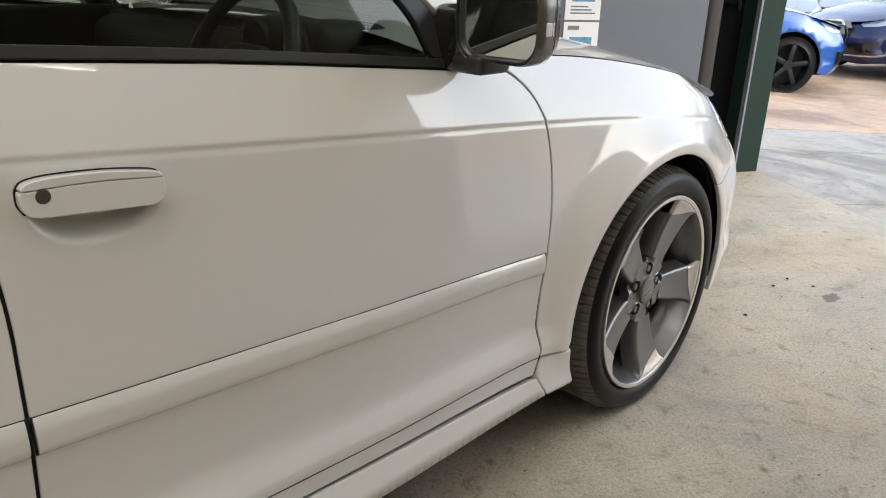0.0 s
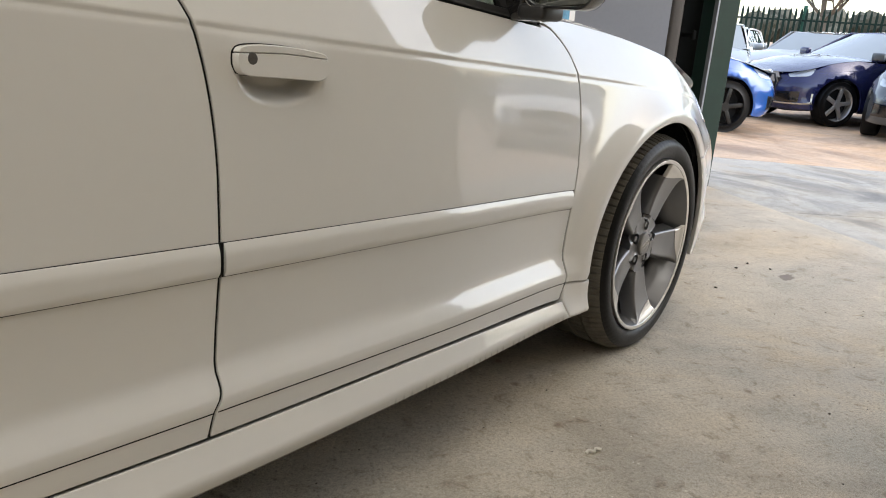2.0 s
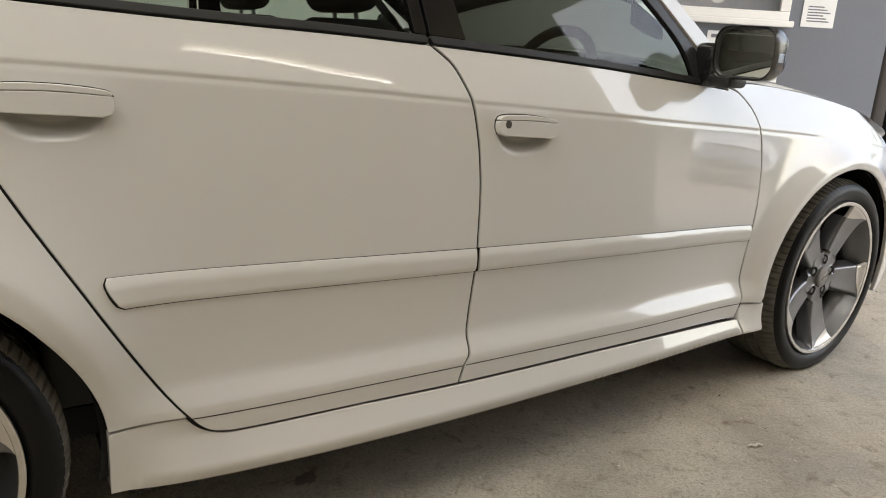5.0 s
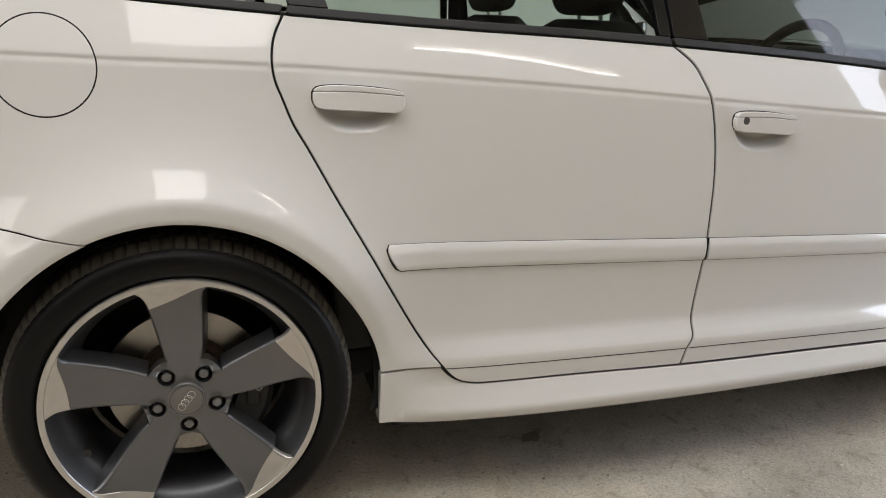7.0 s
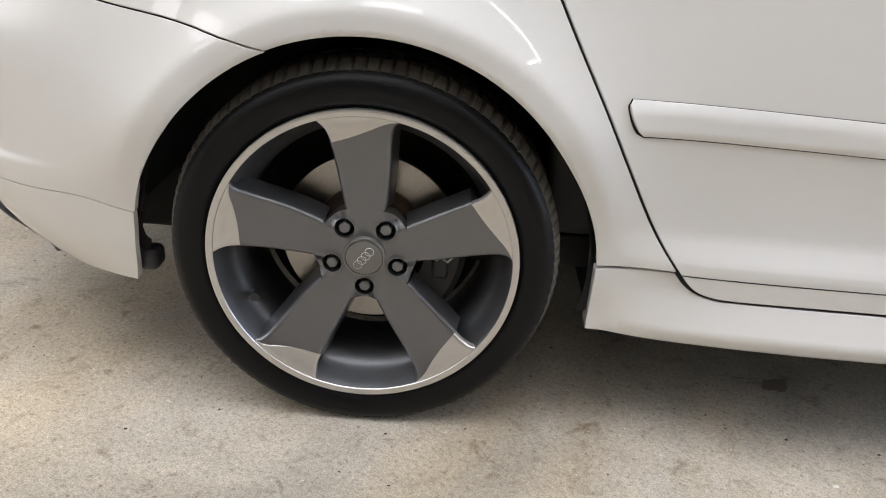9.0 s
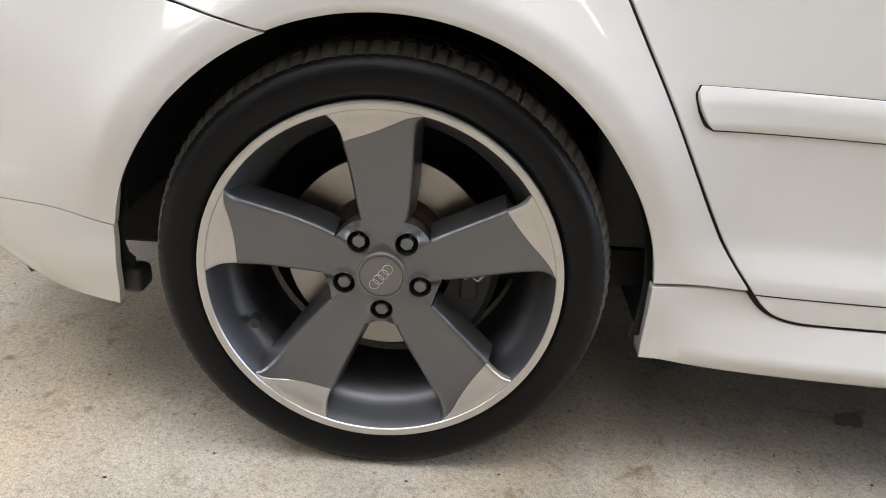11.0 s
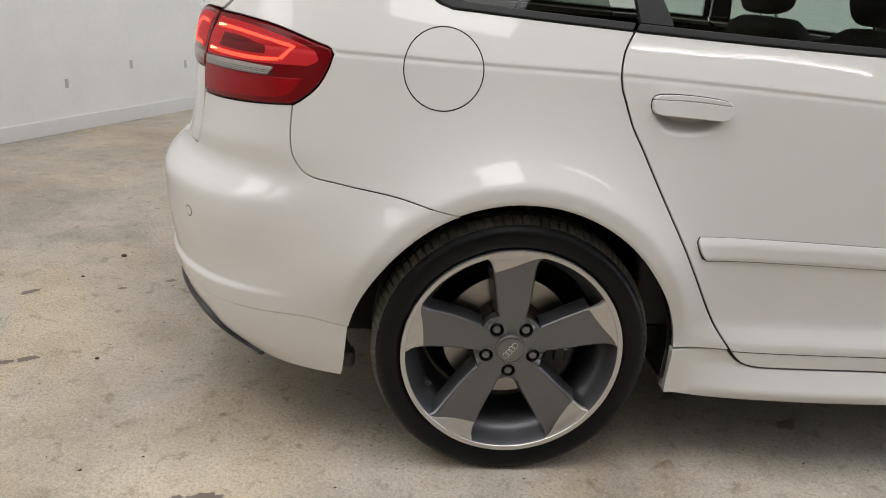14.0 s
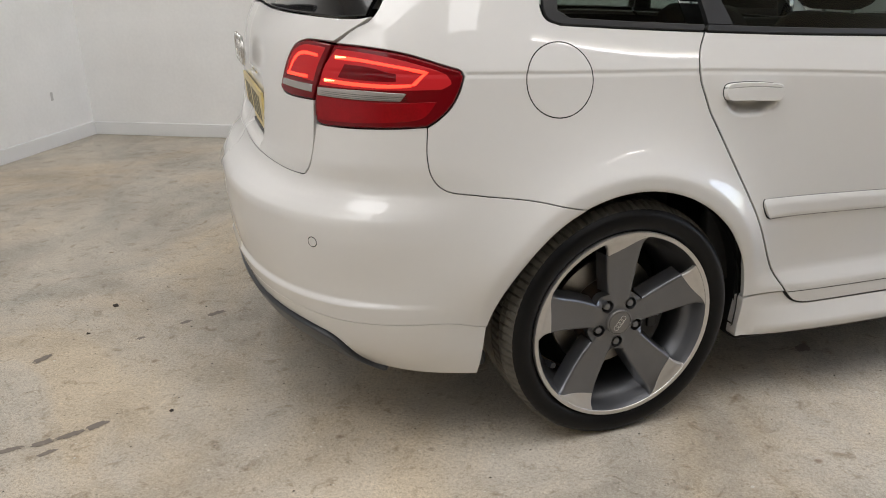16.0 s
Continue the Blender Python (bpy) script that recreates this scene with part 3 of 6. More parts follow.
def moulding(parent, x0, x1, front, rear, side):
    """The raised strip across a door."""
    zt = lambda x: 0.6155 - 0.0300 * (x - 0.39) - 0.0075 * (x - 0.39) ** 2
    zb = lambda x: zt(x) - 0.049 + 0.0045 * (x - 0.39)
    top = [(x0 + 0.012 * rear + (x1 - x0 - 0.012 * rear) * i / 8, zt(x0 + (x1 - x0) * i / 8)) for i in range(9)]
    low = [(x1 + (x0 + 0.036 * rear - x1) * i / 8, zb(x1 + (x0 - x1) * i / 8)) for i in range(9)]
    end = [low[-1], (x0 + 0.026, zb(x0) + 0.005), (x0 + 0.0085, zt(x0) - 0.008), top[0]] if rear else [low[-1], top[0]]
    rim = outline(top, [top[-1], low[0]], low, end, step=0.006)
    m = panel("side_moulding", rim, WHITE, parent, side, gap=0.0006, lift=0.0078, bevel=0.0012, depth=0.0078, cell=0.0065 if side < 0 else 0.03, surface=tilted(zt, zb))
    seat_line = [(x + 0.0012, z - 0.0026) if z < (zt(x) + zb(x)) / 2 else (x + 0.0012, z) for x, z in rim]
    panel("moulding_joint", seat_line, DARK, m, side, gap=-0.0028, lift=0.0012, bevel=0.0002, depth=0.003, cell=0.02, label="dark joint round the moulding")


def flank(side):
    near = side < 0
    c = 0.022 if near else 0.07
    # rear door
    d_low = [(0.62, 0.289), (0.85, 0.2885), (1.098, 0.284)]
    rd = panel("rear_door", outline(R_SEAM, d_low, B_SEAM[::-1], belt(1.020, 0.216)), WHITE, car, side, gap=0.0023, cell=c,
               fine=[(0.24, 0.45, 0.815, 0.925, 0.004)] if near else (), surface=cupped(0.346, 0.902, 0.086, 0.069, 0.026), label="white rear door")
    fd = panel("front_door", outline(B_SEAM, [(1.098, 0.284), (1.6, 0.277), (2.106, 0.262)], F_SEAM[::-1], belt(1.985, 1.020)), WHITE, car, side, gap=0.0023, cell=c,
               fine=[(1.145, 1.35, 0.765, 0.875, 0.004)] if near else (), surface=cupped(1.2475, 0.850, 0.084, 0.069, 0.026), label="white front door")
    for name, line, owner in (("door_seal", R_SEAM, rd), ("door_seal", B_SEAM, fd), ("door_seal", F_SEAM, fd)):
        a, b = [(x - 0.007, z) for x, z in line], [(x + 0.007, z) for x, z in line]
        panel(name, outline(a, [a[-1], b[-1]], b[::-1], [b[0], a[0]]), DARK, owner, side, gap=0, lift=-0.0045, bevel=0.0005, depth=0.004, cell=0.05, label="black rubber door seal")
    handle(rd, 0.259, 0.433, 0.901, -0.045, False, side)
    handle(fd, 1.162, 1.326, 0.8485, -0.055, True, side)
    moulding(rd, 0.386, 1.1262, False, True, side)
    moulding(fd, 1.1332, 2.124, True, False, side)
    foot_joint(rd, 0.526, 1.106, side)
    foot_joint(fd, 1.1125, 2.115, side)
    # quarter panel with the rear pillar
    lamp_top = [(-0.752, 1.041), (-0.657, 1.035), (-0.561, 1.021), (-0.468, 0.995), (-0.432, 0.983), (-0.426, 0.972)]
    lamp_under = [(-0.426, 0.972), (-0.436, 0.943), (-0.457, 0.908), (-0.491, 0.878), (-0.515, 0.864)]
    qb = [(-0.515, 0.864), (-0.517, 0.797), (-0.506, 0.75), (-0.478, 0.721), (-0.396, 0.705), (-0.268, 0.687), (-0.140, 0.656)]
    q = panel("quarter_panel", outline(R_SEAM[::-1][4:], belt(0.216, -0.17), [(-0.17, 1.0735), (-0.205, 1.088), (-0.215, 1.12), (-0.16, 1.22), (-0.05, 1.33)], [(-0.05, 1.33), (-0.05, 1.385)],
                                   [(-0.05, 1.385), (-0.50, 1.36)], [(-0.50, 1.36), (-0.57, 1.25), (-0.648, 1.10), (-0.698, 1.0745), (-0.752, 1.041)],
                                   lamp_top, lamp_under, qb, rear_arch(112.4, 2.0), [(0.3845, 0.332), (0.45, 0.3365), (0.5195, 0.3355)]),
              WHITE, car, side, gap=0.0018, cell=c, label="white rear quarter panel")
    flap = arc(-0.186, 0.953, 0.084, 0, 357, 0.006)
    panel("fuel_flap_seam", flap, DARK, q, side, gap=-0.0015, lift=0.0003, bevel=0.0002, depth=0.002, cell=c, label="thin dark seam round the fuel flap")
    panel("fuel_flap", flap, WHITE, q, side, gap=0.0008, lift=0.0009, bevel=0.001, depth=0.002, cell=c / 2)
    # tail lamp on the wing
    lamp = panel("tail_lamp", outline(lamp_top, lamp_under, [(-0.515, 0.864), (-0.589, 0.861), (-0.733, 0.858), (-0.790, 0.858), (-0.808, 0.864)], [(-0.808, 0.864), (-0.815, 0.896), (-0.808, 0.935), (-0.780, 0.993), (-0.752, 1.041)]),
                 RED_DEEP, car, side, gap=0.0015, lift=0.004, bevel=0.005, depth=0.02, cell=0.02, label="red tail lamp with lit light bars")
    if near:
        tail_details(lamp, side)
    # rear bumper
    seam_low = [(-1.585, 0.405), (-1.31, 0.403), (-1.03, 0.400), (-0.85, 0.395), (-0.743, 0.391), (-0.6, 0.392), (-0.468, 0.393), (-0.41, 0.381), (-0.3805, 0.3749)]
    tail_foot = [(-0.808, 0.862), (-0.820, 0.81), (-0.836, 0.755), (-0.858, 0.733), (-0.90, 0.731), (-1.1, 0.738), (-1.585, 0.745)]
    bp = panel("rear_bumper", outline(qb[::-1], [(-0.515, 0.864), (-0.589, 0.860), (-0.733, 0.857), (-0.808, 0.858)], tail_foot, [(-1.585, 0.745), (-1.585, 0.405)], seam_low,
                                      rear_arch(171.5, 112.4)), WHITE, car, side, gap=0.0005, bevel=0.0009, cell=c, label="white rear bumper")
    sens = arc(-0.803, 0.588, 0.0125, 0, 345, 0.004)
    panel("parking_sensor_seam", sens, DARK, bp, side, gap=-0.001, lift=0.0003, bevel=0.0002, depth=0.002, cell=0.006)
    panel("parking_sensor", sens, WHITE, bp, side, gap=0.0008, lift=0.0012, bevel=0.001, depth=0.003, cell=0.006)
    val_low = [(-0.400, 0.238), (-0.45, 0.238), (-0.54, 0.237), (-0.63, 0.238), (-0.682, 0.241), (-0.713, 0.262), (-0.738, 0.303), (-0.770, 0.333), (-0.84, 0.350), (-1.0, 0.361), (-1.585, 0.370)]
    panel("bumper_valance", outline(seam_low, [(-0.3805, 0.3749), (-0.3855, 0.33), (-0.393, 0.27), (-0.400, 0.238)], val_low, [(-1.585, 0.370), (-1.585, 0.405)]), WHITE, bp, side, gap=0.0005, lift=0.0, bevel=0.0009, cell=c)
    panel("diffuser", outline([(-0.64, 0.234), (-0.686, 0.238), (-0.718, 0.260), (-0.743, 0.300), (-0.774, 0.329), (-0.842, 0.346), (-1.0, 0.357), (-1.585, 0.366)], [(-1.585, 0.366), (-1.585, 0.322)], [(-1.585, 0.322), (-1.14, 0.318), (-0.98, 0.306), (-0.87, 0.286), (-0.81, 0.260), (-0.757, 0.226), (-0.70, 0.212), (-0.64, 0.226), (-0.64, 0.234)]),
          GREY_PLASTIC, bp, side, gap=0.0, lift=0.011, bevel=0.005, depth=0.05, cell=c, label="dark grey rear diffuser lip")
    # sill
    sill_top = [(0.5195, 0.3335), (0.540, 0.3113), (0.560, 0.2978), (0.590, 0.2903), (0.62, 0.2893), (0.85, 0.2893), (1.098, 0.2850), (1.6, 0.2780), (2.106, 0.2630)]

    def sill_surface(s, z):
        t = (0.300 - z) / 0.10
        y = half_w(s) + 0.007 - 0.008 * ease(0.9, 0.3, s) + 0.040 * np.clip(t, 0, 0.80) ** 1.10 - 0.20 * np.clip(t - 0.78, 0, 1) ** 1.4
        for cx in (0.0, AXLE):
            r = np.hypot(s - cx, np.maximum(z, 0.30) - HUB)
            y = y + flare(r, cx) * ((lip(z) - y) if cx == 0 else np.clip(0.872 - y, 0, None) * (0.45 + 0.55 * ease(0.20, 0.34, z)))
        return np.stack([s + 0 * z, -y, z + 0 * s], -1)
    panel("side_skirt", outline([(0.3845, 0.205), (0.3850, 0.26), (0.3850, 0.330)], [(0.3850, 0.330), (0.45, 0.3345), (0.5195, 0.3335)], sill_top, [(2.106, 0.2630), (2.130, 0.211)], [(2.130, 0.211), (1.55, 0.211), (0.87, 0.207), (0.604, 0.208), (0.42, 0.2055), (0.3845, 0.205)]),
          WHITE, car, side, gap=0.0010, cell=c, bevel=0.002, depth=0.04, surface=sill_surface, label="white side skirt")
    # front wing
    top = [(1.99, 0.932), (2.1, 0.938), (2.3, 0.925), (2.5, 0.900), (2.7, 0.866), (2.85, 0.832), (2.95, 0.80), (3.03, 0.776)]
    panel("front_wing", outline(F_SEAM[:-1][::-1], [(1.985, 0.930), (1.99, 0.935)], top, [(3.03, 0.776), (3.01, 0.72), (3.035, 0.655), (2.99, 0.58)], [(2.99, 0.58), (2.862, 0.556)], arc(AXLE, HUB, ARCH, 40, 178, 0.010), [(2.212, 0.33), (2.195, 0.303)], [(2.195, 0.303), (2.117, 0.307)]),
          WHITE, car, side, gap=0.0016, cell=c, label="white front wing")
    panel("skirt_end", outline([(2.108, 0.260), (2.118, 0.305)], [(2.118, 0.305), (2.197, 0.301)], arc(AXLE, HUB, ARCH, 182, 197, 0.01), [(2.225, 0.205), (2.134, 0.205)], [(2.134, 0.205), (2.108, 0.260)]),
          WHITE, car, side, gap=0.0015, cell=c, bevel=0.005, depth=0.04, surface=sill_surface)
    # nose
    panel("headlamp", outline([(3.03, 0.776), (3.01, 0.72), (3.035, 0.655)], [(3.035, 0.655), (3.15, 0.63), (3.35, 0.62)], [(3.35, 0.62), (3.36, 0.70)], [(3.36, 0.70), (3.18, 0.752), (3.03, 0.776)]),
          CLEAR, car, side, gap=0.002, cell=0.03, lift=0.002, bevel=0.004, label="clear headlamp")
    panel("front_bumper", outline([(3.035, 0.655), (2.99, 0.58)], [(2.99, 0.58), (2.862, 0.556)], arc(AXLE, HUB, ARCH, 40, -16, 0.01), [(2.93, 0.217), (3.2, 0.19), (3.6, 0.18), (4.056, 0.18)], [(4.056, 0.18), (4.056, 0.70)], [(4.056, 0.70), (3.6, 0.69), (3.36, 0.66)], [(3.36, 0.66), (3.35, 0.62), (3.15, 0.63), (3.035, 0.655)]),
          WHITE, car, side, gap=0.002, cell=c, label="white front bumper")
    # glass house
    pane = dict(gap=0.001, lift=-0.006, bevel=0.001, depth=0.004, cell=0.06)
    panel("front_window", outline(belt(1.108, 1.835, 0.016), [(1.835, float(belt_z(1.835)) + 0.016), (1.815, 1.005), (1.79, 1.04), (1.745, 1.083), (1.65, 1.16), (1.45, 1.28), (1.25, 1.355)], [(1.25, 1.355), (1.02, 1.37)], [(1.02, 1.37), (1.108, float(belt_z(1.108)) + 0.016)]), WINDOW, fd, side, label="clear green-tinted door window", **pane)
    panel("rear_window", outline(belt(0.302, 0.984, 0.016), [(0.984, float(belt_z(0.984)) + 0.016), (0.935, 1.375)], [(0.935, 1.375), (0.5, 1.375), (0.30, 1.36)], [(0.30, 1.36), (0.25, 1.2), (0.302, float(belt_z(0.302)) + 0.016)]), WINDOW, rd, side, label="green-tinted rear door window", **pane)
    panel("quarter_window", outline(belt(-0.14, 0.172, 0.016), [(0.172, float(belt_z(0.172)) + 0.016), (0.14, 1.2), (0.17, 1.345)], [(0.17, 1.345), (0.05, 1.33), (-0.06, 1.26), (-0.165, 1.14), (-0.172, 1.105), (-0.14, float(belt_z(-0.14)) + 0.016)]), PRIVACY, q, side, label="dark quarter window", **pane)
    bar = dict(gap=0.0, bevel=0.002, cell=0.05)
    panel("belt_trim", outline(belt(1.024, 1.97, 0.001), [(1.97, float(belt_z(1.97)) + 0.001), (1.93, float(belt_z(1.93)) + 0.016)], belt(1.93, 1.016, 0.016), [(1.016, float(belt_z(1.016)) + 0.016), (1.024, float(belt_z(1.024)) + 0.001)]), TRIM, fd, side, lift=0.003, label="black window trim", **bar)
    panel("belt_trim", outline(belt(0.219, 1.016, 0.001), [(1.016, float(belt_z(1.016)) + 0.001), (1.010, float(belt_z(1.010)) + 0.016)], belt(1.010, 0.226, 0.016), [(0.226, float(belt_z(0.226)) + 0.016), (0.219, float(belt_z(0.219)) + 0.001)]), TRIM, rd, side, lift=0.003, label="black window trim", **bar)
    panel("belt_trim", outline(belt(-0.17, 0.210, 0.001), [(0.210, float(belt_z(0.210)) + 0.001), (0.217, float(belt_z(0.217)) + 0.016)], belt(0.217, -0.145, 0.016), [(-0.145, float(belt_z(-0.145)) + 0.016), (-0.175, 1.105)], [(-0.175, 1.105), (-0.165, 1.15), (-0.05, 1.28)], [(-0.05, 1.28), (-0.07, 1.285), (-0.205, 1.14), (-0.203, 1.09), (-0.17, float(belt_z(-0.17)) + 0.001)]), TRIM, q, side, lift=0.003, label="black window trim", **bar)
    panel("door_pillar", outline([(1.106, float(belt_z(1.106)) + 0.017), (1.02, 1.38)], [(1.02, 1.38), (0.972, 1.38)], [(0.972, 1.38), (1.020, float(belt_z(1.020)) + 0.017)], [(1.020, float(belt_z(1.020)) + 0.017), (1.106, float(belt_z(1.106)) + 0.017)]), GLOSS_BLACK, fd, side, lift=0.001, label="gloss black pillar trim", **bar)
    panel("door_pillar", outline([(1.014, float(belt_z(1.014)) + 0.017), (0.967, 1.38)], [(0.967, 1.38), (0.935, 1.38)], [(0.935, 1.38), (0.986, float(belt_z(0.986)) + 0.017)], [(0.986, float(belt_z(0.986)) + 0.017), (1.014, float(belt_z(1.014)) + 0.017)]), GLOSS_BLACK, rd, side, lift=0.001, label="gloss black pillar trim", **bar)
    panel("door_pillar", outline([(0.226, float(belt_z(0.226)) + 0.017), (0.20, 1.2), (0.22, 1.36)], [(0.22, 1.36), (0.29, 1.36)], [(0.29, 1.36), (0.245, 1.2), (0.300, float(belt_z(0.300)) + 0.017)], [(0.300, float(belt_z(0.300)) + 0.017), (0.226, float(belt_z(0.226)) + 0.017)]), TRIM, rd, side, lift=0.001, label="black window frame", **bar)
    panel("window_edge", outline([(1.836, float(belt_z(1.836)) + 0.017), (1.95, float(belt_z(1.95)) + 0.017)], [(1.95, float(belt_z(1.95)) + 0.017), (1.862, 1.02), (1.78, 1.095), (1.67, 1.185), (1.47, 1.30), (1.27, 1.372)], [(1.27, 1.372), (1.25, 1.355)], [(1.25, 1.355), (1.45, 1.28), (1.65, 1.16), (1.745, 1.083), (1.79, 1.04), (1.815, 1.005), (1.836, float(belt_z(1.836)) + 0.017)]), TRIM, fd, side, lift=0.001, label="black window edge", **bar)
    panel("windscreen_pillar", outline([(2.03, float(belt_z(1.99)) + 0.014), (1.93, 1.035), (1.84, 1.110), (1.70, 1.215), (1.50, 1.325), (1.31, 1.395)], [(1.31, 1.395), (1.27, 1.376)], [(1.27, 1.376), (1.47, 1.304), (1.67, 1.189), (1.78, 1.099), (1.864, 1.024), (1.955, float(belt_z(1.955)) + 0.017)], [(1.955, float(belt_z(1.955)) + 0.017), (2.03, float(belt_z(1.99)) + 0.014)]), WHITE, car, side, lift=0.006, label="white windscreen pillar", **bar)
    panel("roof_rail_panel", outline([(1.24, 1.378), (1.0, 1.386), (0.5, 1.382), (0.2, 1.365), (-0.05, 1.335)], [(-0.05, 1.335), (-0.05, 1.395)], [(-0.05, 1.395), (0.5, 1.42), (1.0, 1.42), (1.28, 1.40)], [(1.28, 1.40), (1.24, 1.378)]), WHITE, car, side, **bar)
    # a black sheet behind the skin, the gaps' shade put into its colour
    panel("gap_shade_sheet", outline(arc(0, HUB, ARCH + 0.012, 4, 168, 0.03), [(-0.36, 0.38), (-0.385, 0.27)], [(-0.385, 0.27), (-0.7, 0.27), (-1.585, 0.40)], [(-1.585, 0.40), (-1.585, 1.02)], [(-1.585, 1.02), (-0.7, 1.02), (-0.4, 1.06), (0.2, 1.03), (1.04, 0.995), (1.95, 0.92), (2.3, 0.905), (2.9, 0.79)], [(2.9, 0.79), (3.2, 0.70), (4.05, 0.66)], [(4.05, 0.66), (4.05, 0.22)], [(4.05, 0.22), (3.2, 0.23), (2.96, 0.25)],
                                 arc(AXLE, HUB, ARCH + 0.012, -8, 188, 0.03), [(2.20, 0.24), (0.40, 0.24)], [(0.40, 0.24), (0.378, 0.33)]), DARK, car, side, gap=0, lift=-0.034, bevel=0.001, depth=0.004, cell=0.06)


def tail_details(lamp, side):
    """Lit bars, silver strip and bands on the lamp's lens."""
    lens = dict(gap=0.0, bevel=0.0015, depth=0.004, cell=0.02)
    panel("lens_upper", outline([(-0.742, 1.030), (-0.65, 1.022), (-0.56, 1.006), (-0.47, 0.981)], [(-0.47, 0.981), (-0.456, 0.958), (-0.480, 0.945)], [(-0.480, 0.945), (-0.60, 0.944), (-0.796, 0.948)], [(-0.796, 0.948), (-0.778, 0.99), (-0.742, 1.030)]), RED_LIT, lamp, side, lift=0.0048, label="red upper lens", **lens)
    panel("lens_lower", outline([(-0.803, 0.925), (-0.62, 0.918), (-0.49, 0.920)], [(-0.49, 0.920), (-0.52, 0.886), (-0.56, 0.876)], [(-0.56, 0.876), (-0.7, 0.870), (-0.800, 0.870)], [(-0.800, 0.870), (-0.803, 0.925)]), RED, lamp, side, lift=0.0048, label="red lower lens", **lens)
    panel("silver_strip", outline([(-0.800, 0.944), (-0.672, 0.943), (-0.560, 0.938)], [(-0.560, 0.938), (-0.576, 0.9205)], [(-0.576, 0.9205), (-0.672, 0.922), (-0.800, 0.925)], [(-0.800, 0.925), (-0.800, 0.944)]), SILVER, lamp, side, lift=0.0056, label="silver strip in the lamp", **lens)
    for k in range(3):
        panel("strip_line", outline([(-0.795, 0.9370 - 0.004 * k), (-0.56, 0.9305 - 0.004 * k)], [(-0.56, 0.9305 - 0.004 * k), (-0.56, 0.9293 - 0.004 * k)], [(-0.56, 0.9293 - 0.004 * k), (-0.795, 0.9358 - 0.004 * k)], [(-0.795, 0.9358 - 0.004 * k), (-0.795, 0.9370 - 0.004 * k)], step=0.02), BLACK_PRINT, lamp, side, lift=0.006, **dict(lens, bevel=0.0002))
    band = dict(gap=0.0, bevel=0.001, depth=0.003, cell=0.02)
    w = 0.0042
    panel("light_bar", outline([(-0.742, 1.016), (-0.672, 1.0105), (-0.587, 0.998), (-0.511, 0.985)], [(-0.511, 0.985), (-0.513, 0.985 - w * 1.3)], [(-0.513, 0.985 - w * 1.3), (-0.587, 0.998 - w * 1.5), (-0.672, 1.0105 - w * 1.7), (-0.742, 1.016 - w * 2.0)], [(-0.742, 1.016 - w * 2.0), (-0.747, 1.012), (-0.742, 1.016)]), RED_GLOW, lamp, side, lift=0.0056, label="lit red light bar", **band)
    panel("light_bar", outline([(-0.774, 0.9655), (-0.69, 0.9600), (-0.60, 0.9570), (-0.546, 0.9585)], [(-0.546, 0.9585), (-0.550, 0.9585 - 1.6 * w)], [(-0.550, 0.9585 - 1.6 * w), (-0.60, 0.9570 - 1.9 * w), (-0.69, 0.9600 - 2.0 * w), (-0.776, 0.9655 - 2.1 * w)], [(-0.776, 0.9655 - 2.1 * w), (-0.782, 0.961), (-0.774, 0.9655)]), RED_GLOW, lamp, side, lift=0.0056, label="lit red light bar", **band)
    panel("light_bar", outline([(-0.517, 0.984), (-0.508, 0.985)], [(-0.508, 0.985), (-0.541, 0.954)], [(-0.541, 0.954), (-0.552, 0.956)], [(-0.552, 0.956), (-0.517, 0.984)]), RED_GLOW, lamp, side, lift=0.0056, label="lit red light bar", **band)
    for e0, e1 in ((-0.741, 1.0120), (-0.773, 0.9608)):
        panel("bar_end", outline([(e0 - 0.002, e1 + 0.003), (e0 + 0.030, e1 + 0.001)], [(e0 + 0.030, e1 + 0.001), (e0 + 0.030, e1 - 0.001)], [(e0 + 0.030, e1 - 0.001), (e0 - 0.002, e1 - 0.003)], [(e0 - 0.002, e1 - 0.003), (e0 - 0.002, e1 + 0.003)], step=0.003), HOT, lamp, side, lift=0.0064, label="hot orange end of the light bar", **dict(band, bevel=0.0005))
    panel("light_chamber", outline([(-0.715, 0.998), (-0.65, 0.993), (-0.585, 0.980)], [(-0.585, 0.980), (-0.585, 0.963)], [(-0.585, 0.963), (-0.65, 0.964), (-0.735, 0.969)], [(-0.735, 0.969), (-0.715, 0.998)]), RED_DEEP, lamp, side, lift=0.0058, **band)


LOCK = material("dark_steel_lock", (0.10, 0.095, 0.09), 0.4, 0.5, vary=0.2, scale=200)
GREY_PLASTIC = material("dark_grey_plastic", (0.05, 0.053, 0.06), 0.36, vary=0.1, scale=12)
CLEAR = material("headlamp_lens", (0.55, 0.6, 0.66), 0.08, 0.3, coat=1.0)
flank(-1)
flank(1)


def tail_surface(s, z):
    """The tail with the flat recess for the number plate."""
    p = body(s, z)
    f = ease(0.752, 0.770, z) * ease(0.945, 0.925, z) * ease(0.31, 0.285, np.abs(p[..., 1]))
    p[..., 0] = p[..., 0] + f * np.clip(-0.806 - p[..., 0], 0, 1)
    return p


def wheel_brackets():
    """Dark fixings behind the bumper's ends."""
    for side in (-1, 1):
        part("bumper_bracket", boxed(-0.402, -0.366, min(side * 0.765, side * 0.812), max(side * 0.765, side * 0.812), 0.248, 0.288, 0.012), TRIM, car, "black bumper fixing", smooth=50)


wheel_brackets()


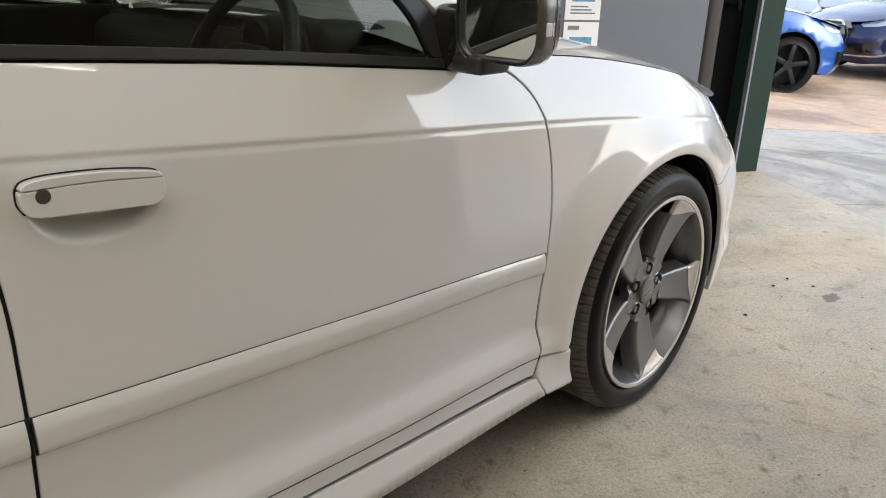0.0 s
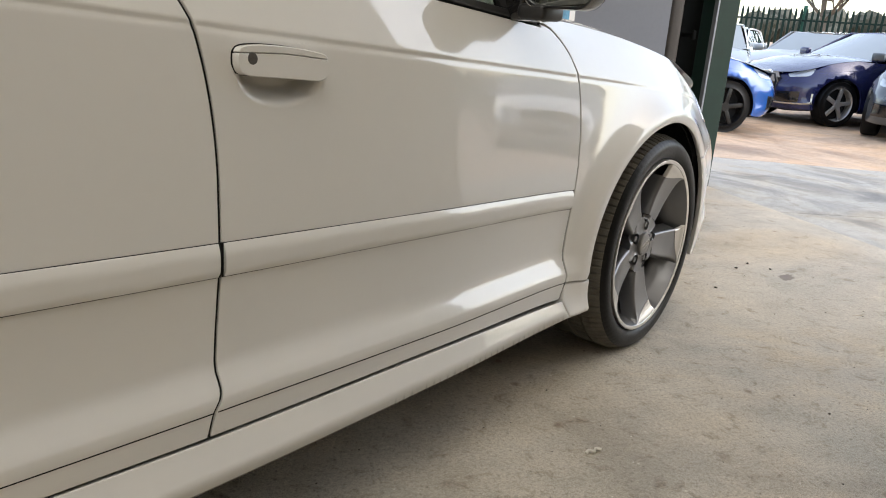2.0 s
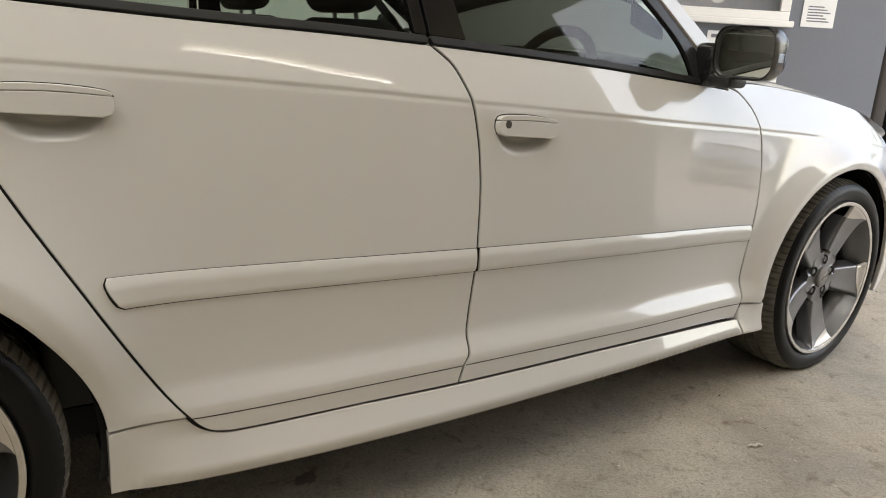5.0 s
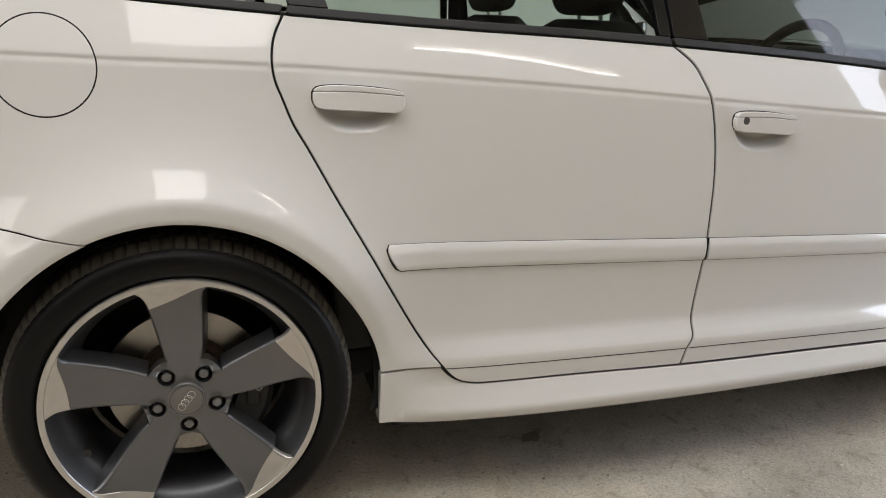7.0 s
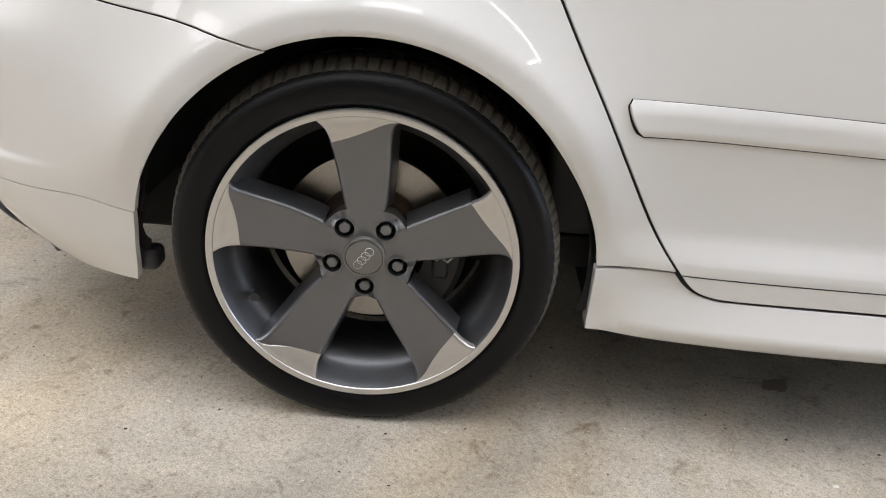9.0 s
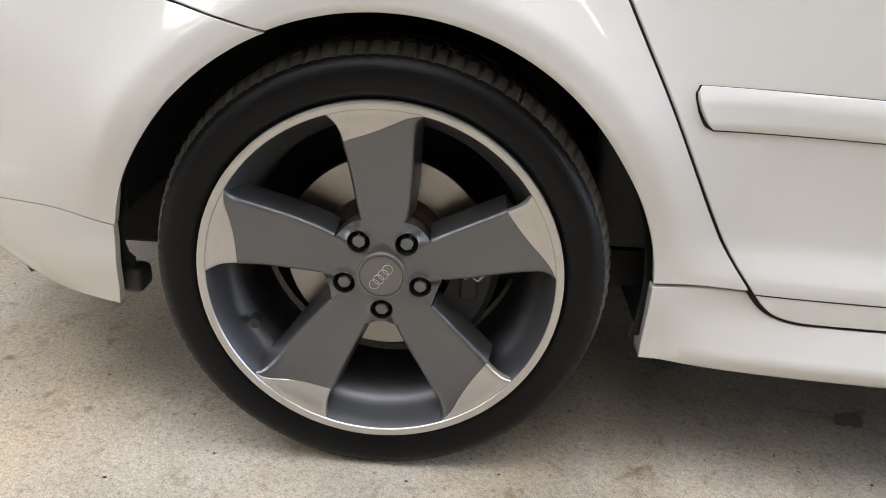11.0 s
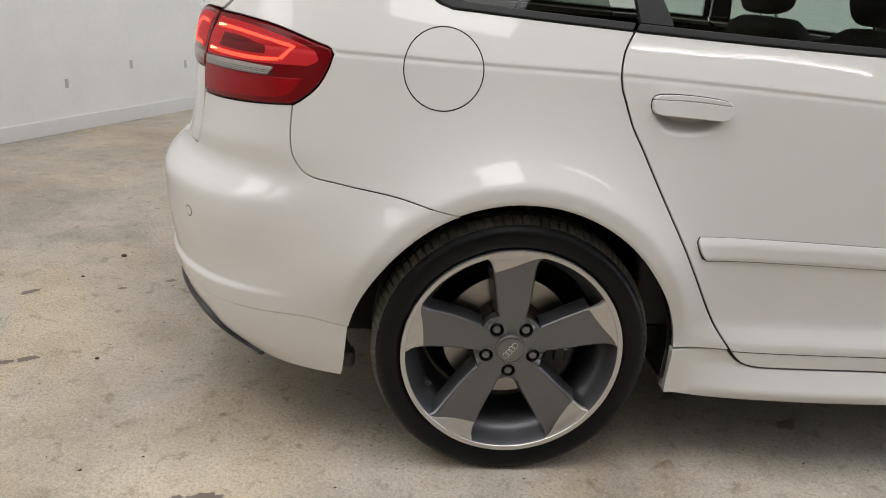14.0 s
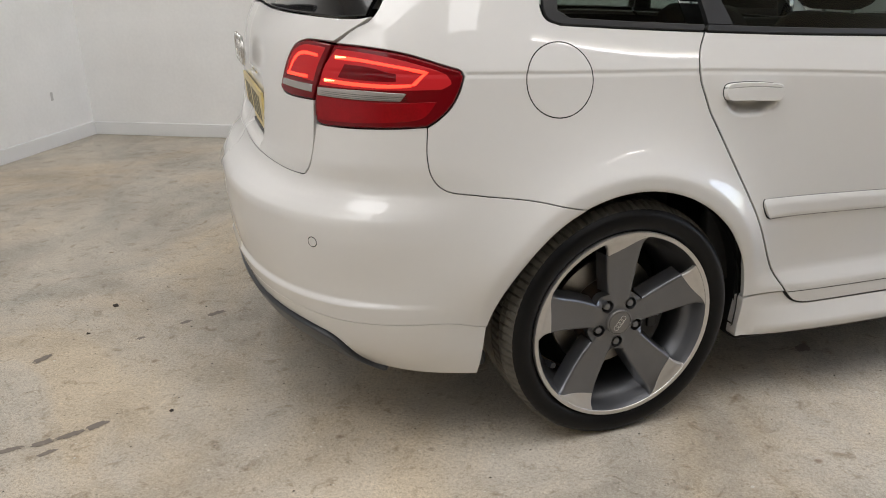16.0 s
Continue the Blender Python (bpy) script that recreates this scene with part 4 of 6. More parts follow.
def tailgate():
    for side in (-1, 1):
        edge = [(-0.858, 0.733), (-0.838, 0.755), (-0.822, 0.81), (-0.819, 0.905)]
        inner_low = [(-0.819, 0.912), (-0.938, 0.914), (-0.968, 0.920), (-0.980, 0.931)]
        inner_up = [(-0.980, 0.931), (-0.966, 0.96), (-0.947, 0.993), (-0.912, 1.030), (-0.861, 1.046), (-0.756, 1.046)]
        if side < 0:
            t = panel("tailgate", outline([(-1.5845, 0.745), (-1.1, 0.738), (-0.90, 0.731), (-0.858, 0.733)], edge, [(-0.819, 0.905), (-0.819, 0.912)], inner_low, inner_up, [(-0.756, 1.046), (-0.70, 1.075), (-0.651, 1.10)], [(-0.651, 1.10), (-0.70, 1.095), (-0.9, 1.10), (-1.5845, 1.115)], [(-1.5845, 1.115), (-1.5845, 0.745)]), WHITE, car, side, gap=0.0007, bevel=0.0012, cell=0.016, surface=tail_surface, label="white tailgate")
        else:
            t = panel("tailgate", outline([(-1.5845, 0.745), (-1.1, 0.738), (-0.90, 0.731), (-0.858, 0.733)], edge, [(-0.819, 0.905), (-0.819, 0.912)], inner_low, inner_up, [(-0.756, 1.046), (-0.70, 1.075), (-0.651, 1.10)], [(-0.651, 1.10), (-0.70, 1.095), (-0.9, 1.10), (-1.5845, 1.115)], [(-1.5845, 1.115), (-1.5845, 0.745)]), WHITE, car, side, gap=0.0007, bevel=0.0012, cell=0.05, surface=tail_surface, label="white tailgate")
        lamp = panel("inner_tail_lamp", outline(inner_low[:], inner_up[:-1] + [(-0.752, 1.041)], [(-0.752, 1.041), (-0.780, 0.993), (-0.808, 0.935), (-0.8165, 0.912)]), RED_DEEP, car, side, gap=0.0015, lift=0.004, bevel=0.005, depth=0.02, cell=0.02, label="red tail lamp on the tailgate with lit bars")
        panel("rear_screen", outline([(-0.668, 1.102), (-0.72, 1.099), (-0.9, 1.104), (-1.5845, 1.119)], [(-1.5845, 1.119), (-1.5845, 1.345)], [(-1.5845, 1.345), (-0.7, 1.335)], [(-0.7, 1.335), (-0.60, 1.24), (-0.668, 1.102)]), GLOSS_BLACK, t, side, gap=0.001, lift=-0.001, cell=0.04, label="dark rear screen")
        if side < 0:
            lens = dict(gap=0.0, bevel=0.0012, depth=0.004, cell=0.02)
            panel("lens_upper", outline([(-0.775, 1.032), (-0.86, 1.034), (-0.905, 1.018), (-0.945, 0.965)], [(-0.945, 0.965), (-0.815, 0.955)], [(-0.815, 0.955), (-0.80, 0.99), (-0.775, 1.032)]), RED_LIT, lamp, side, lift=0.0048, **lens)
            panel("silver_strip", outline([(-0.818, 0.948), (-0.955, 0.952)], [(-0.955, 0.952), (-0.963, 0.937)], [(-0.963, 0.937), (-0.820, 0.930)], [(-0.820, 0.930), (-0.818, 0.948)]), SILVER, lamp, side, lift=0.0056, label="silver strip in the lamp", **lens)
            panel("light_bar", outline([(-0.80, 1.017), (-0.865, 1.020), (-0.897, 1.006), (-0.930, 0.966)], [(-0.930, 0.966), (-0.922, 0.966)], [(-0.922, 0.966), (-0.890, 1.0), (-0.863, 1.012), (-0.80, 1.010)], [(-0.80, 1.010), (-0.80, 1.017)]), RED_GLOW, lamp, side, lift=0.0056, label="lit red light bar", **lens)
            panel("light_bar", outline([(-0.835, 0.969), (-0.93, 0.971)], [(-0.93, 0.971), (-0.932, 0.963)], [(-0.932, 0.963), (-0.837, 0.961)], [(-0.837, 0.961), (-0.835, 0.969)]), RED_GLOW, lamp, side, lift=0.0056, label="lit red light bar", **lens)
            # number plate and badge, wiper
            p = part("number_plate", boxed(-0.0035, 0.004, -0.26, 0.26, -0.0555, 0.0555, 0.001), YELLOW, t, "yellow number plate")
            p.matrix_basis = pose(-0.809, -0.03, 0.836, 0, -4, 0)
            for k in range(7):
                y = -0.19 + 0.055 * k + (0.03 if k > 3 else 0)
                part("plate_bar", boxed(-0.0042, -0.0036, y, y + 0.036, -0.036, 0.036), PLATE_PRINT, p)
            part("plate_frame", boxed(-0.008, 0.0, -0.262, 0.262, -0.076, -0.057, 0.003), TRIM, p)
            for k in range(4):
                ring = tube([(-0.836 + 0.012 * abs(1.5 - k) * 0, -0.0855 + 0.057 * k + 0.037 * math.cos(a), 0.985 + 0.037 * math.sin(a)) for a in (2 * math.pi * i / 28 for i in range(28))], 0.005, True, 8)
                part("badge_ring", ring, CHROME, t, "chrome ring of the badge", smooth=60)
            w = part("wiper", tube([(-0.80, -0.02, 1.135), (-0.80, -0.25, 1.150), (-0.765, -0.46, 1.165)], 0.011, sides=8), TRIM, t, "black rear wiper", smooth=50)


tailgate()


def loft(rows):
    """A skin over rows of points of equal length."""
    n = len(rows[0])
    verts = [tuple(p) for r in rows for p in r]
    faces = [(i * n + j, i * n + j + 1, (i + 1) * n + j + 1, (i + 1) * n + j) for i in range(len(rows) - 1) for j in range(n - 1)]
    return verts, [], faces


def upper_body():
    """Bonnet, windscreen, roof and underbody."""
    top = curve((1.99, 0.935), (2.1, 0.941), (2.3, 0.928), (2.5, 0.903), (2.7, 0.869), (2.85, 0.835), (2.95, 0.803), (3.2, 0.735), (3.36, 0.69))
    rows = []
    for x in np.linspace(1.90, 3.17, 40):
        zt = float(top(max(x, 1.99)))
        q = max(0.0, x - XF) / (float(front_x(zt)) + 0.02 - XF)
        y = (abs(float(body(min(x, XF), zt)[1])) - 0.004) * max(0.05, 1 - q ** 2.4) ** (1 / 2.4)
        rows.append([(x, y * u, zt + 0.058 * min(1.0, (3.40 - x) / 0.75) * (1 - abs(u) ** 2.6) - 0.004 * (abs(u) > 0.99)) for u in np.linspace(-1, 1, 41)])
    part("bonnet", loft(rows), WHITE, car, "white bonnet", smooth=60)
    screen = []
    for t in np.linspace(0, 1, 12):
        x, z, y = 2.00 - 0.71 * t, 0.955 + 0.45 * t - 0.03 * t * t, 0.735 - 0.16 * t
        screen.append([(x + 0.10 * (1 - u * u), y * u, z + 0.02 * (1 - u * u)) for u in np.linspace(-1, 1, 15)])
    part("windscreen", loft(screen), WINDOW, car, "windscreen", smooth=60)
    cowl = part("scuttle", boxed(1.86, 2.03, -0.70, 0.70, 0.86, 0.945, 0.02), TRIM, car)
    roof = []
    for x in np.linspace(1.27, -0.52, 24):
        t = (x + 0.52) / 1.79
        z = 1.365 + 0.045 * math.sin(math.pi * min(1, 0.15 + 0.75 * t))
        roof.append([(x, 0.60 * u, z + 0.03 * (1 - u * u)) for u in np.linspace(-1, 1, 17)])
    part("roof", loft(roof), WHITE, car, "white roof", smooth=60)
    part("headlining", loft([[(x, y, z - 0.03) for x, y, z in r] for r in roof]), FABRIC, car)
    part("floor_pan", boxed(0.42, 2.16, -0.80, 0.80, 0.17, 0.26, 0.01), DARK, car, "dark floor pan under the car")
    part("rear_subframe", boxed(-0.55, 0.419, -0.52, 0.52, 0.20, 0.55, 0.02), DARK, car, "dark rear underbody")
    part("front_subframe", boxed(2.161, 3.20, -0.50, 0.50, 0.20, 0.62, 0.02), DARK, car, "dark front underbody")
    for cx in (0.0, AXLE):
        for side in (-1, 1):
            rows = []
            for a in np.linspace(-12, 172, 50):
                c, s = math.cos(radians(a)), math.sin(radians(a))
                rim_y = 0.832 if cx < 1 else 0.802
                prof = [(0.376, rim_y), (0.394, rim_y - 0.012), (0.398, 0.62), (0.38, 0.54), (0.02, 0.53)]
                rows.append([(cx + r * c, side * y, HUB + r * s) for r, y in prof])
            part("wheel_liner", loft(rows), LINER, car, smooth=60)


FABRIC = material("grey_headlining", (0.32, 0.31, 0.29), 0.9)
upper_body()


# ==== wheels ====
def tyre_mesh(tread_only):
    prof = [(0.252, -0.015), (0.259, -0.003), (0.268, 0.005), (0.281, 0.0090), (0.294, 0.0085), (0.304, 0.0045), (0.3125, -0.005), (0.3185, -0.018), (0.3225, -0.034)]
    w = 0.225
    tread = []
    for y0, y1 in ((-0.036, -0.060), (-0.069, -0.107), (-0.116, -0.135)):
        tread += [(0.3235 + 0.001 * (y0 < -0.03), y0), (0.3245, y1), (0.3175, y1 - 0.001), (0.3175, y1 - 0.009)]
    full = prof + tread
    mid = -w / 2
    full += [(r, 2 * mid - y) for r, y in prof[::-1]]
    steps = 480
    bm = bmesh.new()
    rings = []
    for i in range(steps):
        a = 2 * math.pi * i / steps
        ring = []
        for k, (r, y) in enumerate(full):
            if i % 5 == 0 and 6 <= k <= 9:
                r -= 0.0055 if k > 6 else 0.0015
            if i % 5 == 2 and 12 <= k <= 14:
                r -= 0.004
            ring.append(bm.verts.new((r * math.cos(a), -y, max(-0.3136, r * math.sin(a)))))
        rings.append(ring)
    for i in range(steps):
        p, q = rings[i], rings[(i + 1) % steps]
        for j in range(len(full) - 1):
            if (6 <= j < len(full) - 7) == tread_only:
                bm.faces.new((p[j], p[j + 1], q[j + 1], q[j]))
    for v in [v for v in bm.verts if not v.link_faces]:
        bm.verts.remove(v)
    return bm


# the spoke's edges and the depth of its face, by radius
blade_left = curve((0.050, -0.019), (0.07, -0.024), (0.10, -0.030), (0.16, -0.041), (0.20, -0.0495), (0.222, -0.056), (0.236, -0.064), (0.245, -0.072))
blade_right = curve((0.050, 0.019), (0.07, 0.0240), (0.10, 0.0300), (0.15, 0.0345), (0.20, 0.0365), (0.225, 0.039), (0.238, 0.045), (0.246, 0.056))
blade_face = curve((0.03, 0.0275), (0.06, 0.0295), (0.09, 0.0280), (0.15, 0.0225), (0.20, 0.0125), (0.225, 0.005), (0.24, -0.0015), (0.25, -0.0035))


def blade_y(r, u):
    return float(blade_face(r)) + 0.0012 + 0.0022 * (1 - (2 * u - 1) ** 2) * float(ease(0.25, 0.1, r))


def spoke_mesh(tip):
    """A flat blade spoke pointing up; outside is -y. tip: the bright machined end, else the painted blade."""
    # the line that parts the bright end from the paint, as a radius across the spoke from its left edge to its right
    cut = curve((0.0, 0.2035), (0.25, 0.2070), (0.5, 0.2140), (0.75, 0.2260), (0.92, 0.2385), (1.0, 0.2445))
    nu, nv = 17, 22
    rows = []
    for j in range(nu):
        u = j / (nu - 1)
        c = float(cut(u))
        lo, hi = (c, 0.2465) if tip else (0.0865, c)
        col = []
        for i in range(nv):
            r = lo + (hi - lo) * i / (nv - 1)
            x = float(blade_left(r)) * (1 - u) + float(blade_right(r)) * u
            y = float(blade_face(r)) if tip else blade_y(r, u)
            col.append((x, y, math.sqrt(max(1e-6, r * r - x * x))))
        rows.append(col)
    # side walls to the back
    bm = bmesh.new()
    grid = [[bm.verts.new(p) for p in c] for c in rows]
    for j in range(nu - 1):
        for i in range(nv - 1):
            bm.faces.new((grid[j][i], grid[j + 1][i], grid[j + 1][i + 1], grid[j][i + 1]))
    loop = [grid[0][i] for i in range(nv)] + [grid[j][-1] for j in range(1, nu)] + [grid[-1][i] for i in range(nv - 2, -1, -1)] + [grid[j][0] for j in range(nu - 2, 0, -1)]
    prev = loop
    for dy, out in ((0.0008, 0.002), (0.0026, 0.0042), (0.006, 0.006), (0.018, 0.0085), (0.045, 0.014)) if not tip else ((0.0008, 0.0015), (0.004, 0.003), (0.010, 0.004)):
        nxt = []
        cx = sum(v.co.x for v in loop) / len(loop)
        for v in loop:
            side = max(-1.0, min(1.0, (v.co.x - cx) / 0.018))
            nxt.append(bm.verts.new((v.co.x + side * out, v.co.y + dy, v.co.z)))
        for i in range(len(loop)):
            j = (i + 1) % len(loop)
            bm.faces.new((prev[i], prev[j], nxt[j], nxt[i]))
        prev = nxt
    return bm


def shell_rows(rows):
    """A closed skin over rows of closed sections."""
    bm = bmesh.new()
    vs = [[bm.verts.new(p) for p in r] for r in rows]
    n = len(rows[0])
    for a, b in zip(vs, vs[1:]):
        for i in range(n):
            bm.faces.new((a[i], a[(i + 1) % n], b[(i + 1) % n], b[i]))
    bm.faces.new(vs[0])
    bm.faces.new(vs[-1][::-1])
    return bm


def hub_mesh(turn):
    """The hub's face, with a pocket for each bolt."""
    ring = [((0.0868 + 0.0024 * math.cos(5 * a)) * math.sin(a + radians(turn)), (0.0868 + 0.0024 * math.cos(5 * a)) * math.cos(a + radians(turn))) for a in (2 * math.pi * i / 120 for i in range(120))]
    inner = [(0.0345 * math.cos(2 * math.pi * i / 40), 0.0345 * math.sin(2 * math.pi * i / 40)) for i in range(40)]
    holes = []
    for k in range(5):
        a = radians(90 + 36 + 72 * k - turn)
        cx, cz = 0.058 * math.cos(a), 0.058 * math.sin(a)
        holes.append([(cx + 0.0165 * math.cos(t), cz + 0.0165 * math.sin(t)) for t in (2 * math.pi * i / 24 for i in range(24))])
    pts, edges = [], []
    for loop in (ring, inner, *holes):
        n0 = len(pts)
        pts += loop
        edges += [(n0 + i, n0 + (i + 1) % len(loop)) for i in range(len(loop))]
    g = np.arange(-0.09, 0.09, 0.0042)
    grid = np.array([(x, z) for x in g for z in g])
    near = np.array([np.linalg.norm(np.array(pts) - q, axis=1).min() for q in grid])
    pts += [tuple(q) for q in grid[near > 0.0025]]
    v, _, fs, *_ = geometry.delaunay_2d_cdt([Vector(p) for p in pts], edges, [], 1, 1e-7)
    bm = bmesh.new()
    mids = [(sum(q[0] for q in h) / 24, sum(q[1] for q in h) / 24) for h in holes]

    def depth(p):
        """The spokes' faces run in to the cap; between them the hub falls away."""
        best = 1.0
        for k in range(5):
            a = radians(72 * k + turn)
            along, across = p.x * math.sin(a) + p.y * math.cos(a), p.x * math.cos(a) - p.y * math.sin(a)
            if along > 0:
                r = p.length
                lo, hi = float(blade_left(r)), float(blade_right(r))
                off = max(lo - across, across - hi, 0.0)
                u = min(1.0, max(0.0, (across - lo) / (hi - lo)))
                best = min(best, blade_y(r, u) + 0.0003 + 0.013 * float(ease(0.0, 0.020, off)) * float(ease(0.036, 0.062, r)))
        ring = min(math.dist(p, h) for h in mids) - 0.0165
        return best - 0.002 * math.exp(-(ring / 0.0022) ** 2)

    vs = [bm.verts.new((p.x, depth(p), p.y)) for p in v]
    for f in fs:
        c = sum((v[i] for i in f), Vector((0, 0))) / len(f)
        if c.length > 0.0345 and min(math.dist(c, h) for h in mids) > 0.0163:
            bm.faces.new([vs[i] for i in f])
    rim_edges = [e for e in bm.edges if len(e.link_faces) == 1]
    out = bmesh.ops.extrude_edge_only(bm, edges=rim_edges)
    for q in out["geom"]:
        if isinstance(q, bmesh.types.BMVert):
            q.co.y += 0.028
    for q in [q for q in bm.verts if not q.link_faces]:
        bm.verts.remove(q)
    return bm


def wheel(name_label, m, turn):
    """A 19-inch alloy: its middle at the hub's face, outside along -y."""
    w = thing("wheel", "", "", m @ Matrix.Diagonal((1.013, 1, 1.013, 1)))
    w.parent = car
    tagged(w, name_label)
    tyre = part("tyre", tyre_mesh(False), RUBBER, w, "black low-profile tyre", smooth=32)
    part("tread", tyre_mesh(True), TREAD, tyre, "dusty grooved tread", smooth=32)
    rim = part("rim", lathe([(0.2525, -0.006), (0.2555, -0.0055), (0.2565, 0.002), (0.254, 0.02)], 128), MACHINED, w, "bright machined rim edge", smooth=40)
    part("rim_edge", lathe([(0.2525, -0.006), (0.2455, -0.0045), (0.2445, -0.003)], 128), MACHINED, rim, smooth=30)
    part("barrel", lathe([(0.2445, -0.003), (0.2425, 0.002), (0.238, 0.015), (0.233, 0.035), (0.226, 0.05), (0.217, 0.062), (0.212, 0.09), (0.208, 0.17), (0.22, 0.19)], 128), ALLOY, rim, "gunmetal rim barrel", smooth=40)
    for k in range(5):
        t = pose(0, 0, 0, 0, -(72 * k) - turn, 0)
        s = part("spoke", spoke_mesh(False), ALLOY, rim, "gunmetal blade spoke", smooth=50)
        s.matrix_basis = t
        e = part("spoke_tip", spoke_mesh(True), MACHINED, rim, "bright machined spoke end", smooth=50)
        e.matrix_basis = t
        a = radians(93.85 + 36 + 72 * k - turn - 93.85 + 90)
        bx, bz = 0.058 * math.cos(a), 0.058 * math.sin(a)
        pocket = part("bolt_pocket", lathe([(0.0164, 0.031), (0.0160, 0.057)], 32), ALLOY, rim, smooth=40)
        pocket.matrix_basis = pose(bx, 0, bz)
        bolt = bmesh.new()
        c = bmesh.ops.create_cone(bolt, cap_ends=True, segments=6, radius1=0.0108, radius2=0.0098, depth=0.02)
        bmesh.ops.bevel(bolt, geom=list(bolt.edges), offset=0.0012, segments=2, affect="EDGES")
        b = part("wheel_bolt", bolt, BOLT, w, "grey hexagonal bolt cap", smooth=30)
        b.matrix_basis = pose(bx, 0.0405, bz, 90, 20 * k, 0)
        # black disc: the pocket's shade is put into its colour
        part("pocket_shade", lathe([(0.016, 0.051), (0.001, 0.051)], 24), DARK, pocket)
    hub = part("hub", hub_mesh(turn), ALLOY, rim, "gunmetal hub with five bolt pockets", smooth=35)
    cap = part("hub_cap", lathe([(0.0001, 0.0195), (0.026, 0.0200), (0.0300, 0.0208), (0.0306, 0.0224), (0.0313, 0.0224), (0.0320, 0.0206), (0.0343, 0.0213), (0.0356, 0.0233), (0.0358, 0.030)], 64), CAP, w, "grey hub cap", smooth=30)
    for k in range(4):
        ring = tube([(-0.0225 + 0.0105 * k * 0.97 + 0.0072 * math.cos(a) + 0.0065, 0.0193, 0.0072 * math.sin(a)) for a in (2 * math.pi * i / 24 for i in range(24))], 0.0006, True, 6)
        r = part("cap_ring", ring, MACHINED, cap, "fine bright ring")
        r.matrix_basis = pose(0, 0, 0, 0, -52 - turn, 0)
    v = part("valve", tube([(-0.213, 0.050, 0.0), (-0.208, 0.024, 0.0)], 0.0078, sides=12), TRIM, rim, "black valve cap", smooth=40)
    v.matrix_basis = pose(0, 0, 0, 0, -26 - turn, 0)
    disc = part("brake_disc", lathe([(0.155, 0.115), (0.1555, 0.105), (0.154, 0.102), (0.100, 0.102), (0.0985, 0.098), (0.090, 0.085), (0.085, 0.080), (0.03, 0.080)], 96), STEEL, w, "worn steel brake disc", smooth=40)
    part("disc_hat", lathe([(0.0995, 0.1012), (0.0985, 0.096), (0.090, 0.082), (0.084, 0.078), (0.03, 0.078)], 64), RUST, disc, "dark rusty disc hat", smooth=40)
    prof = [(0.100, 0.070), (0.158, 0.066), (0.170, 0.078), (0.172, 0.130), (0.105, 0.135)]
    rows = [[(r * math.cos(radians(t)), y, r * math.sin(radians(t))) for r, y in prof] for t in np.linspace(-42, 24, 16)]
    part("caliper", shell_rows(rows), CAL, w, "dark brake caliper", smooth=35)
    arm = bmesh.new()
    box(arm, 0.112, 0.140, 0.058, 0.072, -0.05, 0.03, 0.006)
    part("caliper_pin", arm, CAL, w, smooth=30)
    clip = part("caliper_clip", tube([(0.118, 0.058, -0.012), (0.128, 0.056, -0.006), (0.138, 0.057, -0.014), (0.147, 0.057, -0.004)], 0.0035, sides=6), STEEL_GREY, w, smooth=40)
    # black disc closing the wheel, coloured as the shade behind the spokes
    part("shade_disc", lathe([(0.205, 0.185), (0.001, 0.185)], 48), DARK, w)
    return w


BOLT = material("grey_bolt_cap", (0.16, 0.158, 0.155), 0.5, vary=0.08, scale=60)
CAP = material("grey_hub_cap", (0.21, 0.205, 0.20), 0.36, 0.6)
CAL = material("dark_caliper", (0.022, 0.022, 0.024), 0.5, 0.2, vary=0.3, scale=40)
WHEEL_LABEL = "alloy wheel with five gunmetal blade spokes and bright tips"
# x, y, how far the wheel is turned on its axle, and its steering lock
for cx, cy, turn, lock in ((0.0, 0.862, 0.0, 0.0), (2.596, 0.842, -30.0, 3.7)):
    wheel(WHEEL_LABEL, pose(cx, -cy, HUB, 0, 0, lock), turn)
    wheel(WHEEL_LABEL, pose(cx, cy, HUB, 0, 0, 180 + lock), turn)


# ==== the building ====
ROOM = pose(-1.72, 4.13, 0, 0, 0, -29.86)   # x along the long wall from the corner, y out through it
IN = lambda x, y, z=0.0: ROOM @ Vector((x, y, z))


def structure(name, bm, mat, label, category, m=ROOM, **k):
    ob = part(name, bm, mat, None, label, **k)
    ob.matrix_basis = m
    return tagged(ob, label, category, kind="structure")


LONG, DEEP, TALL = 8.09, 12.0, 3.7
OPEN_W, OPEN_H = 2.95, 3.0
fl = bmesh.new()
box(fl, -0.2, LONG, -DEEP - 0.2, 0.2, -0.3, 0.0)
structure("floor", fl, FLOOR, "worn stained concrete workshop floor", "floor")
structure("wall_north", boxed(-0.2, 5.52, 0.0, 0.25, 0.0, TALL), WALL_WHITE, "white painted wall with a skirting board", "wall")
structure("wall_grey", boxed(5.52, 7.62, 0.0, 0.25, 0.0, TALL), WALL_GREY, "grey painted wall with pinned notices", "wall")
structure("wall_west", boxed(-0.25, 0.0, -DEEP, 0.0, 0.0, TALL), WALL_WHITE, "white painted wall with scuffs", "wall")
structure("wall_south", boxed(-0.25, LONG + 0.25, -DEEP - 0.25, -DEEP, 0.0, TALL), WALL_BEIGE, "cream painted far wall", "wall")
fw = bmesh.new()
box(fw, LONG, LONG + 0.25, -DEEP, -OPEN_W, 0.0, TALL)
box(fw, LONG, LONG + 0.25, -OPEN_W, 0.25, OPEN_H, TALL)
structure("wall_east", fw, WALL_BEIGE, "cream wall with the wide door opening", "wall")
